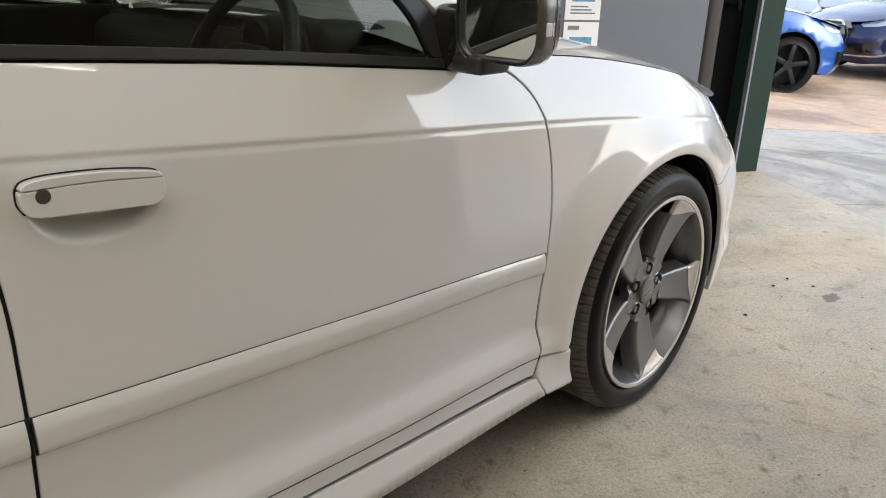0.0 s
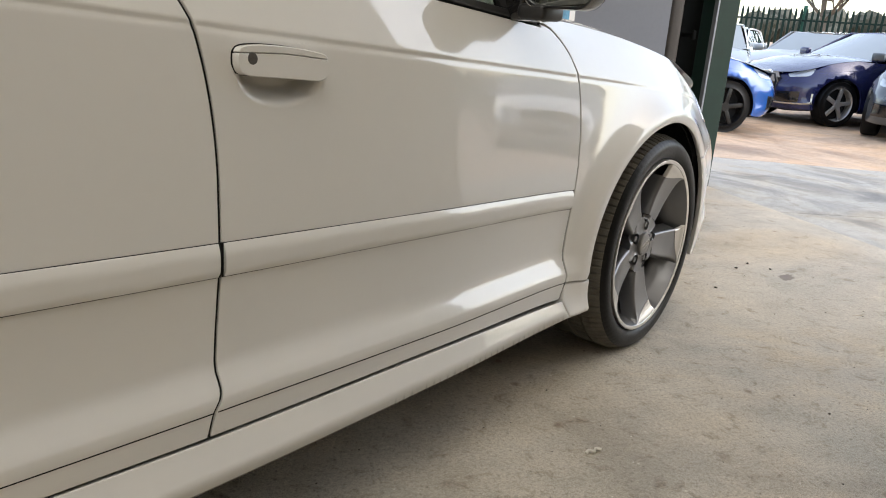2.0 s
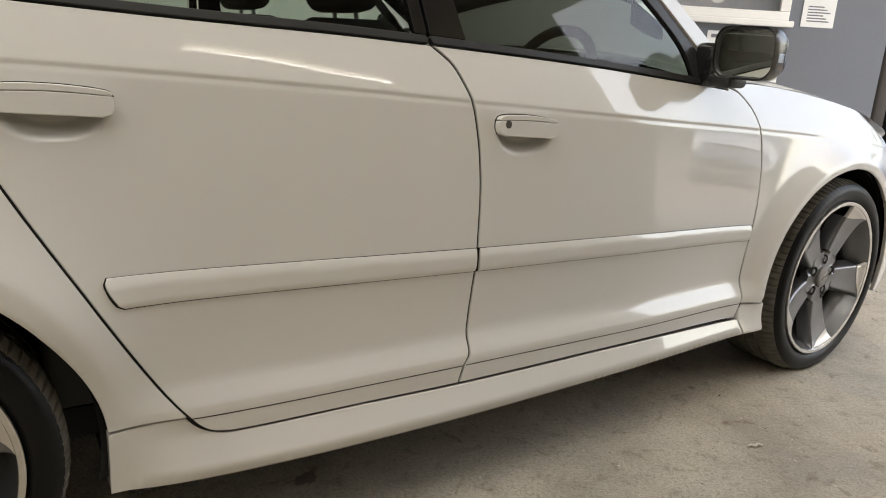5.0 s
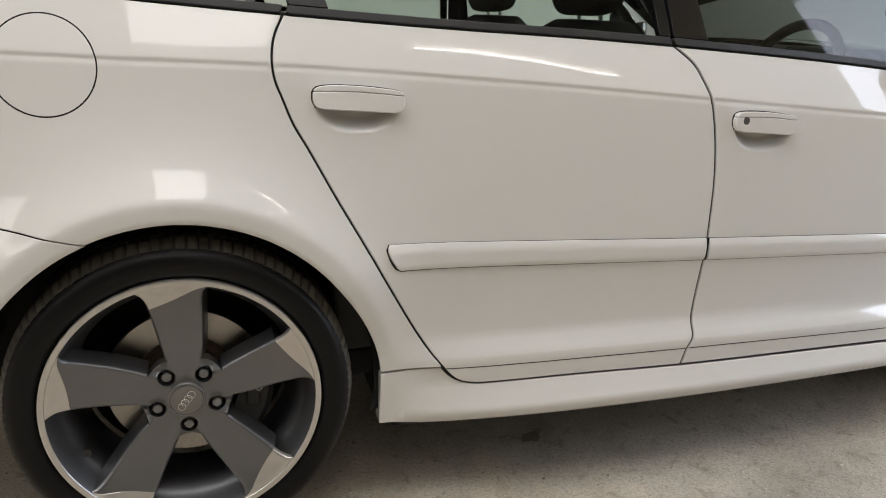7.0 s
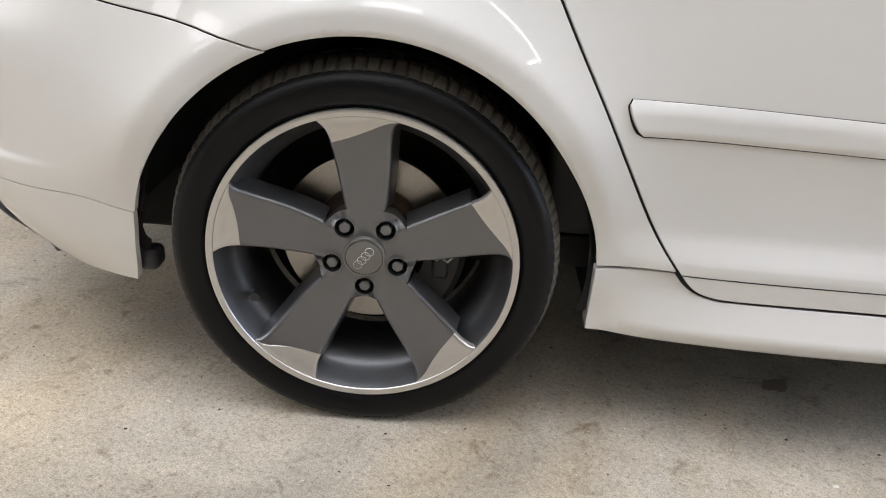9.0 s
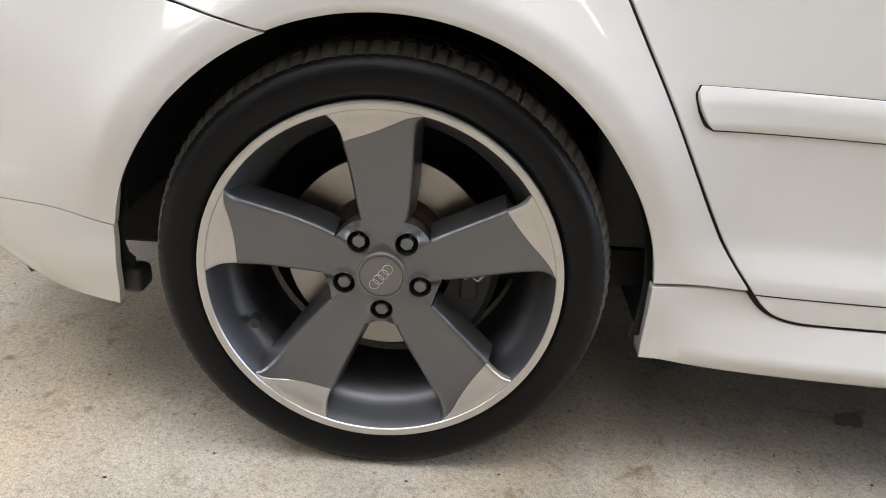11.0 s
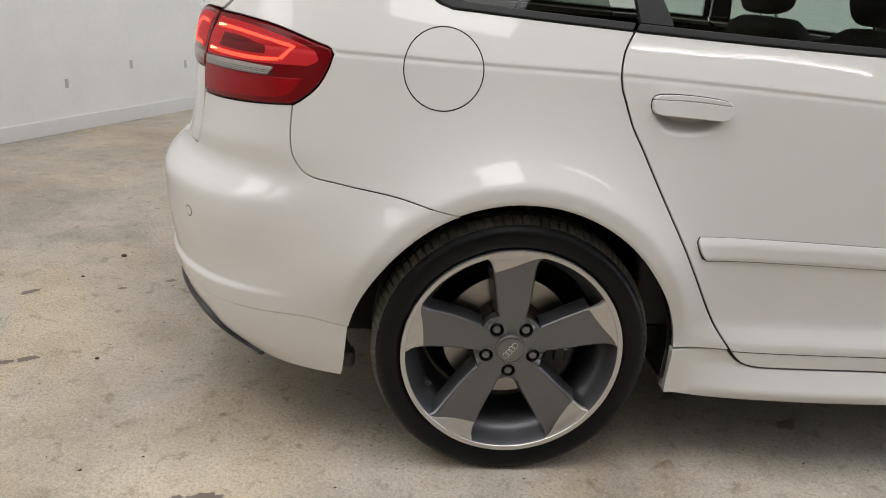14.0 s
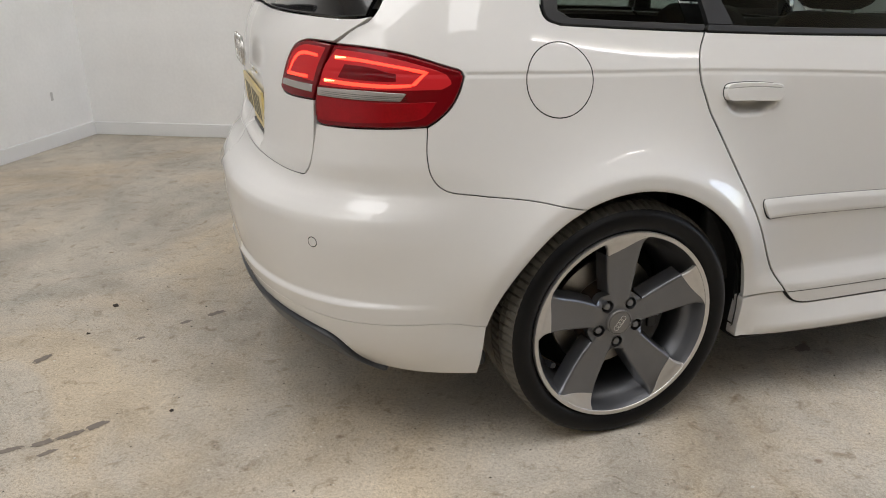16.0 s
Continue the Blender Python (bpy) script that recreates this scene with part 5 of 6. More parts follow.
structure("ceiling", boxed(-0.25, LONG + 0.25, -DEEP - 0.25, 0.25, TALL, TALL + 0.15), ROOF, "pale metal roof lining", "ceiling")
sk = bmesh.new()
box(sk, 0.018, 5.52, -0.018, 0.0, 0.0, 0.10, 0.004)
structure("baseboard", sk, UPVC, "white painted skirting board", "skirting")
sk = bmesh.new()
box(sk, 0.0, 0.018, -DEEP, 0.0, 0.0, 0.10, 0.004)
structure("baseboard", sk, UPVC, "white painted skirting board", "skirting")
# door post, track and return
post = thing("door_post", "dark green painted steel door post on the concrete", "post", ROOM, kind="structure")
part("post_face", boxed(7.945, LONG - 0.001, -0.012, 0.16, 0.0, OPEN_H + 0.3, 0.004), GREEN, post)
part("edge_strip", boxed(7.931, 7.944, -0.016, 0.02, 0.0, OPEN_H + 0.3, 0.002), STRIP, post, "pale steel edge strip")
part("door_track", boxed(7.72, 7.930, 0.13, 0.2, 0.0, OPEN_H + 0.3), TRACK, post, "black door track")
part("track_bracket", boxed(7.805, 7.83, 0.01, 0.03, 0.90, 0.955, 0.008), TRACK, post)
part("bracket_arm", boxed(7.81, 7.822, 0.03, 0.13, 0.915, 0.935), TRACK, post)
part("track_return", boxed(7.62, 7.72, 0.0, 0.2, 0.0, OPEN_H + 0.3, 0.03), BROWN, post, "brown-grey return beside the track", smooth=40)

# outside ground: an apron that falls away from the door to a lower yard
YARD_Z = -0.20


def slab(x0, x1, y0, y1, z0, z1, thick=0.3):
    """A slab whose top falls from z0 at x0 to z1 at x1."""
    bm = bmesh.new()
    v = [bm.verts.new(p) for p in ((x0, y0, z0), (x1, y0, z1), (x1, y1, z1), (x0, y1, z0), (x0, y0, z0 - thick), (x1, y0, z1 - thick), (x1, y1, z1 - thick), (x0, y1, z0 - thick))]
    for f in ((0, 1, 2, 3), (4, 7, 6, 5), (0, 4, 5, 1), (1, 5, 6, 2), (2, 6, 7, 3), (3, 7, 4, 0)):
        bm.faces.new([v[i] for i in f])
    return bm


BREAK = 1.42      # where the grey apron gives way to the brown yard
for y0, y1 in ((-OPEN_W - 6, -0.664), (-0.656, 0.616), (0.624, BREAK)):
    structure("apron", slab(LONG, LONG + 3.2, y0, y1, -0.001, YARD_Z), APRON, "weathered grey concrete apron", "ground")
structure("yard", slab(LONG, LONG + 2.30, BREAK + 0.007, 6.0, -0.001, -0.143), YARD, "brown concrete yard slab", "ground")
structure("yard", slab(LONG + 2.315, LONG + 3.2, BREAK + 0.007, 6.0, -0.146, YARD_Z), YARD, "brown concrete yard slab", "ground")
structure("ground", boxed(LONG + 3.2, 1500, -1500, 1500, -0.6, YARD_Z - 0.002), YARD, "brown concrete yard to the fence and beyond", "ground")


def strip_lamp(m, length):
    """A bare tube under its housing, from its end along x."""
    t = thing("strip_light", "long fluorescent strip light hung under the roof", "lamp", m, group="strip lights")
    z = m.translation.z
    part("housing", boxed(0, length, -0.04, 0.04, 0.03, 0.08, 0.01), FIXTURE, t)
    part("tube", tube([(0.03, 0, 0.0), (length - 0.03, 0, 0.0)], 0.009, sides=12), LAMP, t, "lit tube", smooth=60)
    for x in (0.3, length - 0.3):
        part("hanger", boxed(x - 0.01, x + 0.01, -0.01, 0.01, 0.08, TALL - z), STEEL_GREY, t)
    lamp = new("tube_light", bpy.data.lights.new("tube_light", "AREA"))
    lamp.data.shape, lamp.data.size, lamp.data.size_y, lamp.data.energy, lamp.data.color = "RECTANGLE", length, 0.014, TUBE_WATTS, WARM
    lamp.parent = t
    lamp.matrix_basis = pose(length / 2, 0, -0.03)


def lamp_and_fill_panel(m, w, h, watts):
    """A flat lit panel in the roof; all but one are added fill."""
    t = thing("lamp_and_fill_panel", "square lit panel under the roof, most of them added as fill", "lamp", m, group="panel lamps")
    part("panel_frame", boxed(-w / 2 - 0.03, w / 2 + 0.03, -h / 2 - 0.03, h / 2 + 0.03, 0.0, 0.05, 0.01), FIXTURE, t)
    part("diffuser", boxed(-w / 2, w / 2, -h / 2, h / 2, -0.012, -0.002), PANEL_GLOW, t, "lit diffuser")
    lamp = new("panel_and_fill_light", bpy.data.lights.new("panel_and_fill_light", "AREA"))
    lamp.data.shape, lamp.data.size, lamp.data.size_y, lamp.data.energy, lamp.data.color = "RECTANGLE", w, h, watts, WARM
    lamp.parent = t
    lamp.matrix_basis = pose(0, 0, -0.03)


strip_lamp(pose(1.18, -3.56, 2.95, 0, 0, -13.5), 1.78)
lamp_and_fill_panel(pose(-0.02, -3.50, 3.40, 0, 0, -8), 0.95, 1.0, PANEL_WATTS * 0.135)
# two unseen fill panels, added to brighten the car's rear from the west
for x, y in ((-4.4, -2.6), (-4.9, -6.2)):
    lamp_and_fill_panel(pose(x, y, 3.45, 0, 0, -29.86), 2.2, 2.2, PANEL_WATTS * 0.45)
# three unseen panels added overhead to lift the flank and the floor
for x, y, k in ((-2.1, -1.6, 0.80), (0.2, -1.5, 0.85), (2.3, -1.4, 0.28)):
    lamp_and_fill_panel(pose(x, y, 3.55, 0, 0, -10), 2.1, 2.2, PANEL_WATTS * k)
# an added fill panel that brightens the white walls at the corner
lamp_and_fill_panel(pose(-1.6, 2.3, 3.55, 0, 0, -30), 0.6, 0.6, PANEL_WATTS * 0.55)


# ==== mirror and cabin ====
def rounded(w, h, r, n=6):
    """A rounded rectangle about 0."""
    out = []
    for cx, cz, a0 in ((w / 2 - r, h / 2 - r, 0), (-w / 2 + r, h / 2 - r, 90), (-w / 2 + r, -h / 2 + r, 180), (w / 2 - r, -h / 2 + r, 270)):
        out += [(cx + r * math.cos(radians(a0 + 90 * i / n)), cz + r * math.sin(radians(a0 + 90 * i / n))) for i in range(n + 1)]
    return out


def shell(rings, caps=(True, True)):
    """A closed skin through rings of equal count."""
    bm = bmesh.new()
    vs = [[bm.verts.new(p) for p in ring] for ring in rings]
    n = len(rings[0])
    for a, b in zip(vs, vs[1:]):
        for i in range(n):
            bm.faces.new((a[i], a[(i + 1) % n], b[(i + 1) % n], b[i]))
    if caps[0]:
        bm.faces.new(vs[0])
    if caps[1]:
        bm.faces.new(vs[-1][::-1])
    return bm


MIRROR_SHELL = material("brushed_grey_aluminium", (0.15, 0.147, 0.143), 0.24, 0.9, vary=0.04)


def door_mirror(side):
    """A wing mirror: its glass looks back along -x."""
    m = thing("wing_mirror", "", "", pose(1.862, -0.912 if side < 0 else 0.910, 1.020, 0, 0, 2 if side < 0 else -2))
    m.parent = car
    tagged(m, "silver door mirror with a dark rim")
    rim = [(0, y * 1.0, z) for y, z in rounded(0.152, 0.112, 0.034)]
    def sect(x, k, kz, dy=0.0, dz=0.0):
        return [(x, y * k + dy, z * kz + dz) for _, y, z in rim]
    sgn = side
    body_rings = [sect(-0.004, 1.07, 1.09), sect(-0.010, 1.10, 1.13), sect(0.0, 1.12, 1.16), sect(0.025, 1.11, 1.15, sgn * 0.002), sect(0.05, 1.02, 1.04, sgn * 0.002), sect(0.075, 0.83, 0.83), sect(0.092, 0.55, 0.52), sect(0.10, 0.2, 0.2)]
    part("mirror_shell", shell(body_rings, (False, True)), MIRROR_SHELL, m, "brushed grey aluminium mirror shell", smooth=60)
    part("mirror_rim", shell([sect(-0.004, 1.07, 1.09), sect(-0.006, 1.03, 1.04), sect(0.026, 0.995, 0.995)], (False, False)), GREY_PLASTIC, m, "dark inner rim", smooth=40)
    g = part("mirror_glass", shell([sect(0.012, 0.99, 0.99), sect(0.015, 0.99, 0.99)]), MIRROR, m, "mirror glass")
    g.matrix_basis = pose(0, 0, 0, 0, 0, -7 * sgn)
    lamp = part("repeater", boxed(0.008, 0.030, sgn * 0.0835 - 0.0028, sgn * 0.0835 + 0.0028, -0.018, 0.004, 0.002), CLEAR, m)
    part("mirror_seam", shell([sect(0.030, 1.110, 1.150, sgn * 0.002), sect(0.033, 1.106, 1.146, sgn * 0.002)], (False, False)), DARK, m, smooth=60)
    part("mirror_foot", boxed(-0.01, 0.07, -sgn * 0.06 - 0.035, -sgn * 0.06 + 0.035, -0.088, -0.055, 0.012), TRIM, m, "black mirror foot", smooth=50)
    part("mirror_arm", boxed(0.0, 0.06, -sgn * 0.115 - 0.035, -sgn * 0.115 + 0.035, -0.09, 0.02, 0.016), GLOSS_BLACK, m, "black corner piece", smooth=50)


door_mirror(-1)
door_mirror(1)


def seat(x, y, rest_z, label):
    """A car seat: cushion, back and a headrest on two posts."""
    s = thing("car_seat", "", "", pose(x, y, 0))
    s.parent = car
    tagged(s, label)

    def pillow(w, d, h, r):
        rings = []
        for t, k in ((-0.5, 0.80), (-0.44, 0.93), (-0.3, 1.0), (0.0, 1.03), (0.3, 1.0), (0.44, 0.93), (0.5, 0.80)):
            rings.append([(t * d, py * k, pz * k) for py, pz in rounded(w, h, r)])
        return shell(rings)
    b = part("seat_back", pillow(0.50, 0.14, 0.62, 0.10), CLOTH, s, smooth=60)
    b.matrix_basis = pose(-0.02, 0, 0.735, 0, -14, 0)
    h = part("headrest", pillow(0.27, 0.10, 0.19, 0.06), CLOTH, s, smooth=60)
    h.matrix_basis = pose(-0.10, 0, rest_z, 0, -10, 0)
    c = part("seat_cushion", pillow(0.50, 0.50, 0.16, 0.06), CLOTH, s, smooth=60)
    c.matrix_basis = pose(0.24, 0, 0.43, 0, 6, 0)
    for dy in (-0.06, 0.06):
        part("headrest_post", tube([(-0.07, dy, 1.0), (-0.095, dy, rest_z)], 0.006, sides=8), STEEL_GREY, s, "steel headrest post")


seat(1.13, -0.36, 1.155, "black cloth driver's seat with a headrest")
seat(1.13, 0.36, 1.155, "black cloth passenger seat with a headrest")
part("rear_bench", boxed(0.05, 0.30, -0.62, 0.62, 0.42, 0.97, 0.06), CLOTH, car, "black rear bench", smooth=50)
part("cabin_floor", boxed(0.0, 2.1, -0.72, 0.72, 0.27, 0.33), CLOTH, car)
part("dashboard", boxed(1.80, 2.15, -0.70, 0.70, 0.60, 0.935, 0.06), DASH, car, "dark dashboard", smooth=50)
part("instrument_hood", boxed(1.80, 1.98, -0.52, -0.20, 0.90, 0.985, 0.03), DASH, car, "instrument hood", smooth=50)
for side in (-1, 1):
    part("door_card", boxed(0.3, 1.95, side * 0.745 - 0.02, side * 0.745 + 0.02, 0.35, 0.955, 0.015), DASH, car, "dark door lining", smooth=40)
wheel_c = part("steering_wheel", tube([(0, 0.183 * math.cos(a), 0.183 * math.sin(a)) for a in (2 * math.pi * i / 48 for i in range(48))], 0.016, True, 12), LEATHER, car, "black leather steering wheel", smooth=60)
wheel_c.matrix_basis = pose(1.70, -0.36, 0.885, 0, 24, 0)
part("airbag_boss", boxed(-0.01, 0.05, -0.075, 0.075, -0.07, 0.07, 0.03), LEATHER, wheel_c, smooth=50)
for a in (0, 180, 270):
    sp = part("wheel_spoke", boxed(0.0, 0.018, 0.06, 0.18, -0.018, 0.018, 0.006), STEEL_GREY if a != 270 else LEATHER, wheel_c, smooth=50)
    sp.matrix_basis = pose(0, 0, 0, a, 0, 0)
for k, y in enumerate((-0.43, -0.29)):
    d = part("instrument_dial", lathe([(0.046, 0.0), (0.050, -0.008), (0.052, 0.004), (0.001, 0.006)], 32), DASH, car, smooth=40)
    d.matrix_basis = pose(1.80, y, 0.93, 0, 0, -90)
part("gear_knob", tube([(1.62, -0.02, 0.62), (1.63, -0.02, 0.72)], 0.022, sides=10), STEEL_GREY, car, smooth=60)


BLIND = material("pale_window", (0.55, 0.56, 0.60), 0.15, coat=0.5, vary=0.08, scale=4)
STICKER = material("green_print", (0.25, 0.5, 0.35), 0.5)


# ==== notices and window on the grey wall ====
def notice(x, z, lines, picture, group="notices"):
    n = thing("notice", "white paper notice pinned to the grey wall", "notice", ROOM @ pose(x, -0.002, z), group=group)
    part("paper", boxed(0, 0.195, -0.002, 0.0, 0, 0.275), PAPER, n)
    if picture:
        part("notice_picture", boxed(0.035, 0.16, -0.0035, -0.002, 0.09, 0.20), PICTURE, n, "small blue picture")
    part("notice_heading", boxed(0.022, 0.085, -0.0035, -0.002, 0.236, 0.256), INK, n)
    for k in range(lines):
        part("text_bar", boxed(0.03, 0.165 - 0.02 * (k % 3), -0.0033, -0.002, 0.03 + 0.016 * k, 0.037 + 0.016 * k), INK, n)


for x in (6.54, 6.80):
    notice(x, 0.845, 3, True)
for x in (6.54, 6.80):
    notice(x, 0.560, 3, True)
notice(7.08, 1.17, 6, False)
win = thing("window_1", "white plastic framed office window with a closed blind", "window", ROOM @ pose(5.95, 0, 1.16), kind="structure")
part("window_sill", boxed(0.0, 1.07, -0.05, 0.02, 0.0, 0.035, 0.006), UPVC, win)
part("window_frame", boxed(0.0, 1.05, -0.02, 0.02, 0.036, 0.085, 0.004), UPVC, win)
part("window_frame", boxed(0.99, 1.05, -0.02, 0.02, 0.086, 1.0, 0.004), UPVC, win)
part("window_frame", boxed(0.0, 0.06, -0.02, 0.02, 0.086, 1.0, 0.004), UPVC, win)
part("window_frame", boxed(0.0, 1.05, -0.02, 0.02, 1.001, 1.06, 0.004), UPVC, win)
part("pane", boxed(0.06, 0.99, 0.0, 0.006, 0.086, 1.0), BLIND, win, "pale pane")
part("window_sticker", lathe([(0.05, -0.002), (0.05, -0.001), (0.001, -0.002)], 32), UPVC, win, "round white sticker").matrix_basis = pose(0.62, -0.001, 0.16)
part("sticker_mark", boxed(0.59, 0.65, -0.0055, -0.0035, 0.128, 0.148), STICKER, win)


# ==== the yard outside ====
def plain_wheel(parent, m, rim_mat):
    w = thing("wheel", "", "", m)
    w.parent = parent
    part("tyre", lathe([(0.235, -0.01), (0.25, 0.0), (0.29, 0.006), (0.312, 0.0), (0.322, 0.02), (0.322, 0.18), (0.30, 0.20)], 48), RUBBER, w, smooth=35)
    rim = part("rim", lathe([(0.243, 0.0), (0.236, -0.002), (0.228, 0.01), (0.215, 0.06), (0.21, 0.15)], 48), rim_mat, w, smooth=35)
    # black disc behind the spokes, with their shade put into its colour
    part("rim_shade", lathe([(0.215, 0.10), (0.001, 0.10)], 32), DARK, w)
    for k in range(5):
        bm = bmesh.new()
        box(bm, -0.028, 0.028, 0.012, 0.045, 0.03, 0.235, 0.008)
        s = part("spoke", bm, rim_mat, rim, smooth=40)
        s.matrix_basis = pose(0, 0, 0, 0, 72 * k + 10, 0)
    part("hub_cap", lathe([(0.06, 0.02), (0.055, 0.006), (0.001, 0.006)], 24), rim_mat, w, smooth=40)


def parked_car(label, paint, m, rim_mat, grille, roof_drop=0.0, strip=False):
    """A parked hatchback or coupe: skin, glass, lamps, grille and wheels."""
    c = thing("parked_car", label, "car", m, group="cars parked in the yard")
    k = dict(gap=0.0, cell=0.09, depth=0.03)
    k2 = dict(gap=0.0, cell=0.05, depth=0.02)
    for side in (-1, 1):
        panel("body_side", outline(arc(0, HUB, ARCH, 4, 168, 0.03), [(-0.36, 0.36), (-0.39, 0.25)], [(-0.39, 0.25), (-0.7, 0.25), (-1.585, 0.30)], [(-1.585, 0.30), (-1.585, 1.05)], [(-1.585, 1.05), (-0.7, 1.05), (-0.2, 1.06), (0.2, 1.03), (1.04, 0.995), (1.95, 0.92), (2.3, 0.93), (2.7, 0.869), (2.95, 0.80)], [(2.95, 0.80), (3.2, 0.735), (3.5, 0.70), (4.056, 0.70)], [(4.056, 0.70), (4.056, 0.20)], [(4.056, 0.20), (3.2, 0.20), (2.95, 0.22)],
                                    arc(AXLE, HUB, ARCH, -14, 186, 0.03), [(2.21, 0.20), (0.37, 0.20)], [(0.37, 0.20), (0.366, 0.33)], step=0.03), paint, c, side, **k)
        panel("door_seam", outline([(1.12, 0.30), (1.13, 0.7), (1.05, 0.98)], [(1.05, 0.98), (1.045, 0.98)], [(1.045, 0.98), (1.124, 0.7), (1.114, 0.30)], [(1.114, 0.30), (1.12, 0.30)], step=0.05), DARK, c, side, lift=0.001, **dict(k, depth=0.004))
        panel("side_window", outline([(0.1, 1.07), (1.04, 1.015), (1.84, 0.955)], [(1.84, 0.955), (1.25, 1.33 - roof_drop)], [(1.25, 1.33 - roof_drop), (0.5, 1.35 - roof_drop), (0.0, 1.28 - roof_drop)], [(0.0, 1.28 - roof_drop), (-0.15, 1.12), (0.1, 1.07)], step=0.05), DARK_GLASS, c, side, lift=-0.01, **k)
        panel("upper_side", outline([(1.90, 0.95), (1.26, 1.35 - roof_drop)], [(1.26, 1.35 - roof_drop), (0.5, 1.37 - roof_drop), (0.0, 1.30 - roof_drop), (-0.17, 1.12), (0.1, 1.06)], [(0.1, 1.06), (-0.3, 1.06)], [(-0.3, 1.06), (-0.7, 1.06), (-0.5, 1.33 - roof_drop)], [(-0.5, 1.33 - roof_drop), (0.5, 1.40 - roof_drop), (1.28, 1.385 - roof_drop)], [(1.28, 1.385 - roof_drop), (1.97, 0.95)], [(1.97, 0.95), (1.90, 0.95)], step=0.05), paint, c, side, **k)
        panel("headlamp", outline([(2.96, 0.79), (3.03, 0.70), (3.30, 0.655)], [(3.30, 0.655), (3.34, 0.69), (3.2, 0.735), (2.96, 0.79)], step=0.03), CLEAR, c, side, lift=0.004, **k)
        panel("lower_grille", outline([(3.15, 0.47), (3.45, 0.45)], [(3.45, 0.45), (3.45, 0.30)], [(3.45, 0.30), (3.15, 0.30)], [(3.15, 0.30), (3.15, 0.47)], step=0.04), GLOSS_BLACK, c, side, lift=0.003, **k)
        for cx in (0.0, AXLE):
            plain_wheel(c, pose(cx, side * 0.868, HUB, 0, 0, 0 if side < 0 else 180), rim_mat)
    wide = 1.0 if strip else 0.66
    rim = [(wide * y, z) for y, z in ((-0.52, 0.64), (-0.44, 0.72), (0.44, 0.72), (0.52, 0.64), (0.46, 0.40), (0.36, 0.33), (-0.36, 0.33), (-0.46, 0.40))]
    across = lambda z: wide * float(np.interp(z, (0.33, 0.40, 0.64, 0.72), (0.36, 0.46, 0.52, 0.44)))
    plate_face = bmesh.new()
    ends = [plate_face.verts.new((3.455, y, z)) for y, z in rim]
    made = bmesh.ops.extrude_face_region(plate_face, geom=[plate_face.faces.new(ends)])
    for v in made["geom"]:
        if isinstance(v, bmesh.types.BMVert):
            v.co.x -= 0.12
    g = part("grille", plate_face, GLOSS_BLACK, c, "dark grille")
    part("grille_frame", tube([(3.460, y, z) for y, z in rim], 0.017, True, 8), grille, g, smooth=60)
    for k in range(8):
        z = 0.365 + 0.042 * k
        part("grille_bar", boxed(3.456, 3.472, -across(z), across(z), z, z + 0.015), grille, g)
    for k in range(4):
        part("badge_ring", tube([(3.478, -0.105 + 0.07 * k + 0.047 * math.cos(a), 0.655 + 0.047 * math.sin(a)) for a in (2 * math.pi * i / 20 for i in range(20))], 0.007, True, 6), CHROME, g, smooth=60)
    plate_ob = part("number_plate", boxed(3.474, 3.488, -0.26, 0.26, 0.465, 0.575, 0.003), UPVC, c, "white number plate")
    for i in range(7):
        y = -0.215 + 0.058 * i + (0.03 if i > 3 else 0)
        part("plate_bar", boxed(3.488, 3.491, y, y + 0.038, 0.488, 0.552), BLACK_PRINT, plate_ob)
    if strip:
        for side in (-1, 1):
            panel("bumper_strip", outline([(2.98, 0.335), (3.10, 0.315), (3.5, 0.305)], [(3.5, 0.305), (3.5, 0.285)], [(3.5, 0.285), (3.10, 0.292), (2.96, 0.31)], [(2.96, 0.31), (2.98, 0.335)], step=0.04), CHROME, c, side, lift=0.012, label="bright strip along the bumper", **k2)
            panel("bumper_blade", outline([(2.975, 0.45), (3.0, 0.45)], [(3.0, 0.45), (3.0, 0.30)], [(3.0, 0.30), (2.975, 0.30)], [(2.975, 0.30), (2.975, 0.45)], step=0.04), CHROME, c, side, lift=0.012, **k2)
    top = curve((1.99, 0.935), (2.3, 0.928), (2.5, 0.903), (2.7, 0.869), (2.95, 0.803), (3.2, 0.735), (3.40, 0.70))
    rows = []
    for x in np.linspace(1.92, 3.415, 18):
        z, q = float(top(x)), max(0.0, x - XF)
        wide = 0.78 * max(0.06, 1 - (q / (float(front_x(z)) + 0.03 - XF)) ** 2.85) ** (1 / 2.85)
        rows.append([(x, min(0.73, wide) * u, z + 0.004 + 0.054 * (1 - abs(u) ** 2.6) * min(1.0, (3.45 - x) / 0.3)) for u in np.linspace(-1, 1, 17)])
    rows.append([(3.455, y * 0.96, z - 0.05) for _, y, z in rows[-1]])
    part("bonnet", loft(rows), paint, c, smooth=60)
    part("windscreen", loft([[(1.98 - 0.72 * t + 0.1 * (1 - u * u), (0.735 - 0.16 * t) * u, 0.955 + (0.42 - roof_drop) * t) for u in np.linspace(-1, 1, 9)] for t in np.linspace(0, 1, 5)]), SKY_LIT_GLASS, c, smooth=60)
    part("roof", loft([[(x, 0.62 * u, 1.37 - roof_drop + 0.04 * math.sin(math.pi * (x + 0.5) / 1.8) + 0.03 * (1 - u * u)) for u in np.linspace(-1, 1, 9)] for x in np.linspace(1.28, -0.5, 10)]), paint, c, smooth=60)
    part("rear_screen", loft([[(-0.5 - 0.28 * t, (0.60 + 0.05 * t) * u, 1.37 - roof_drop - (0.32 - roof_drop) * t) for u in np.linspace(-1, 1, 5)] for t in np.linspace(0, 1, 4)]), DARK_GLASS, c, smooth=60)
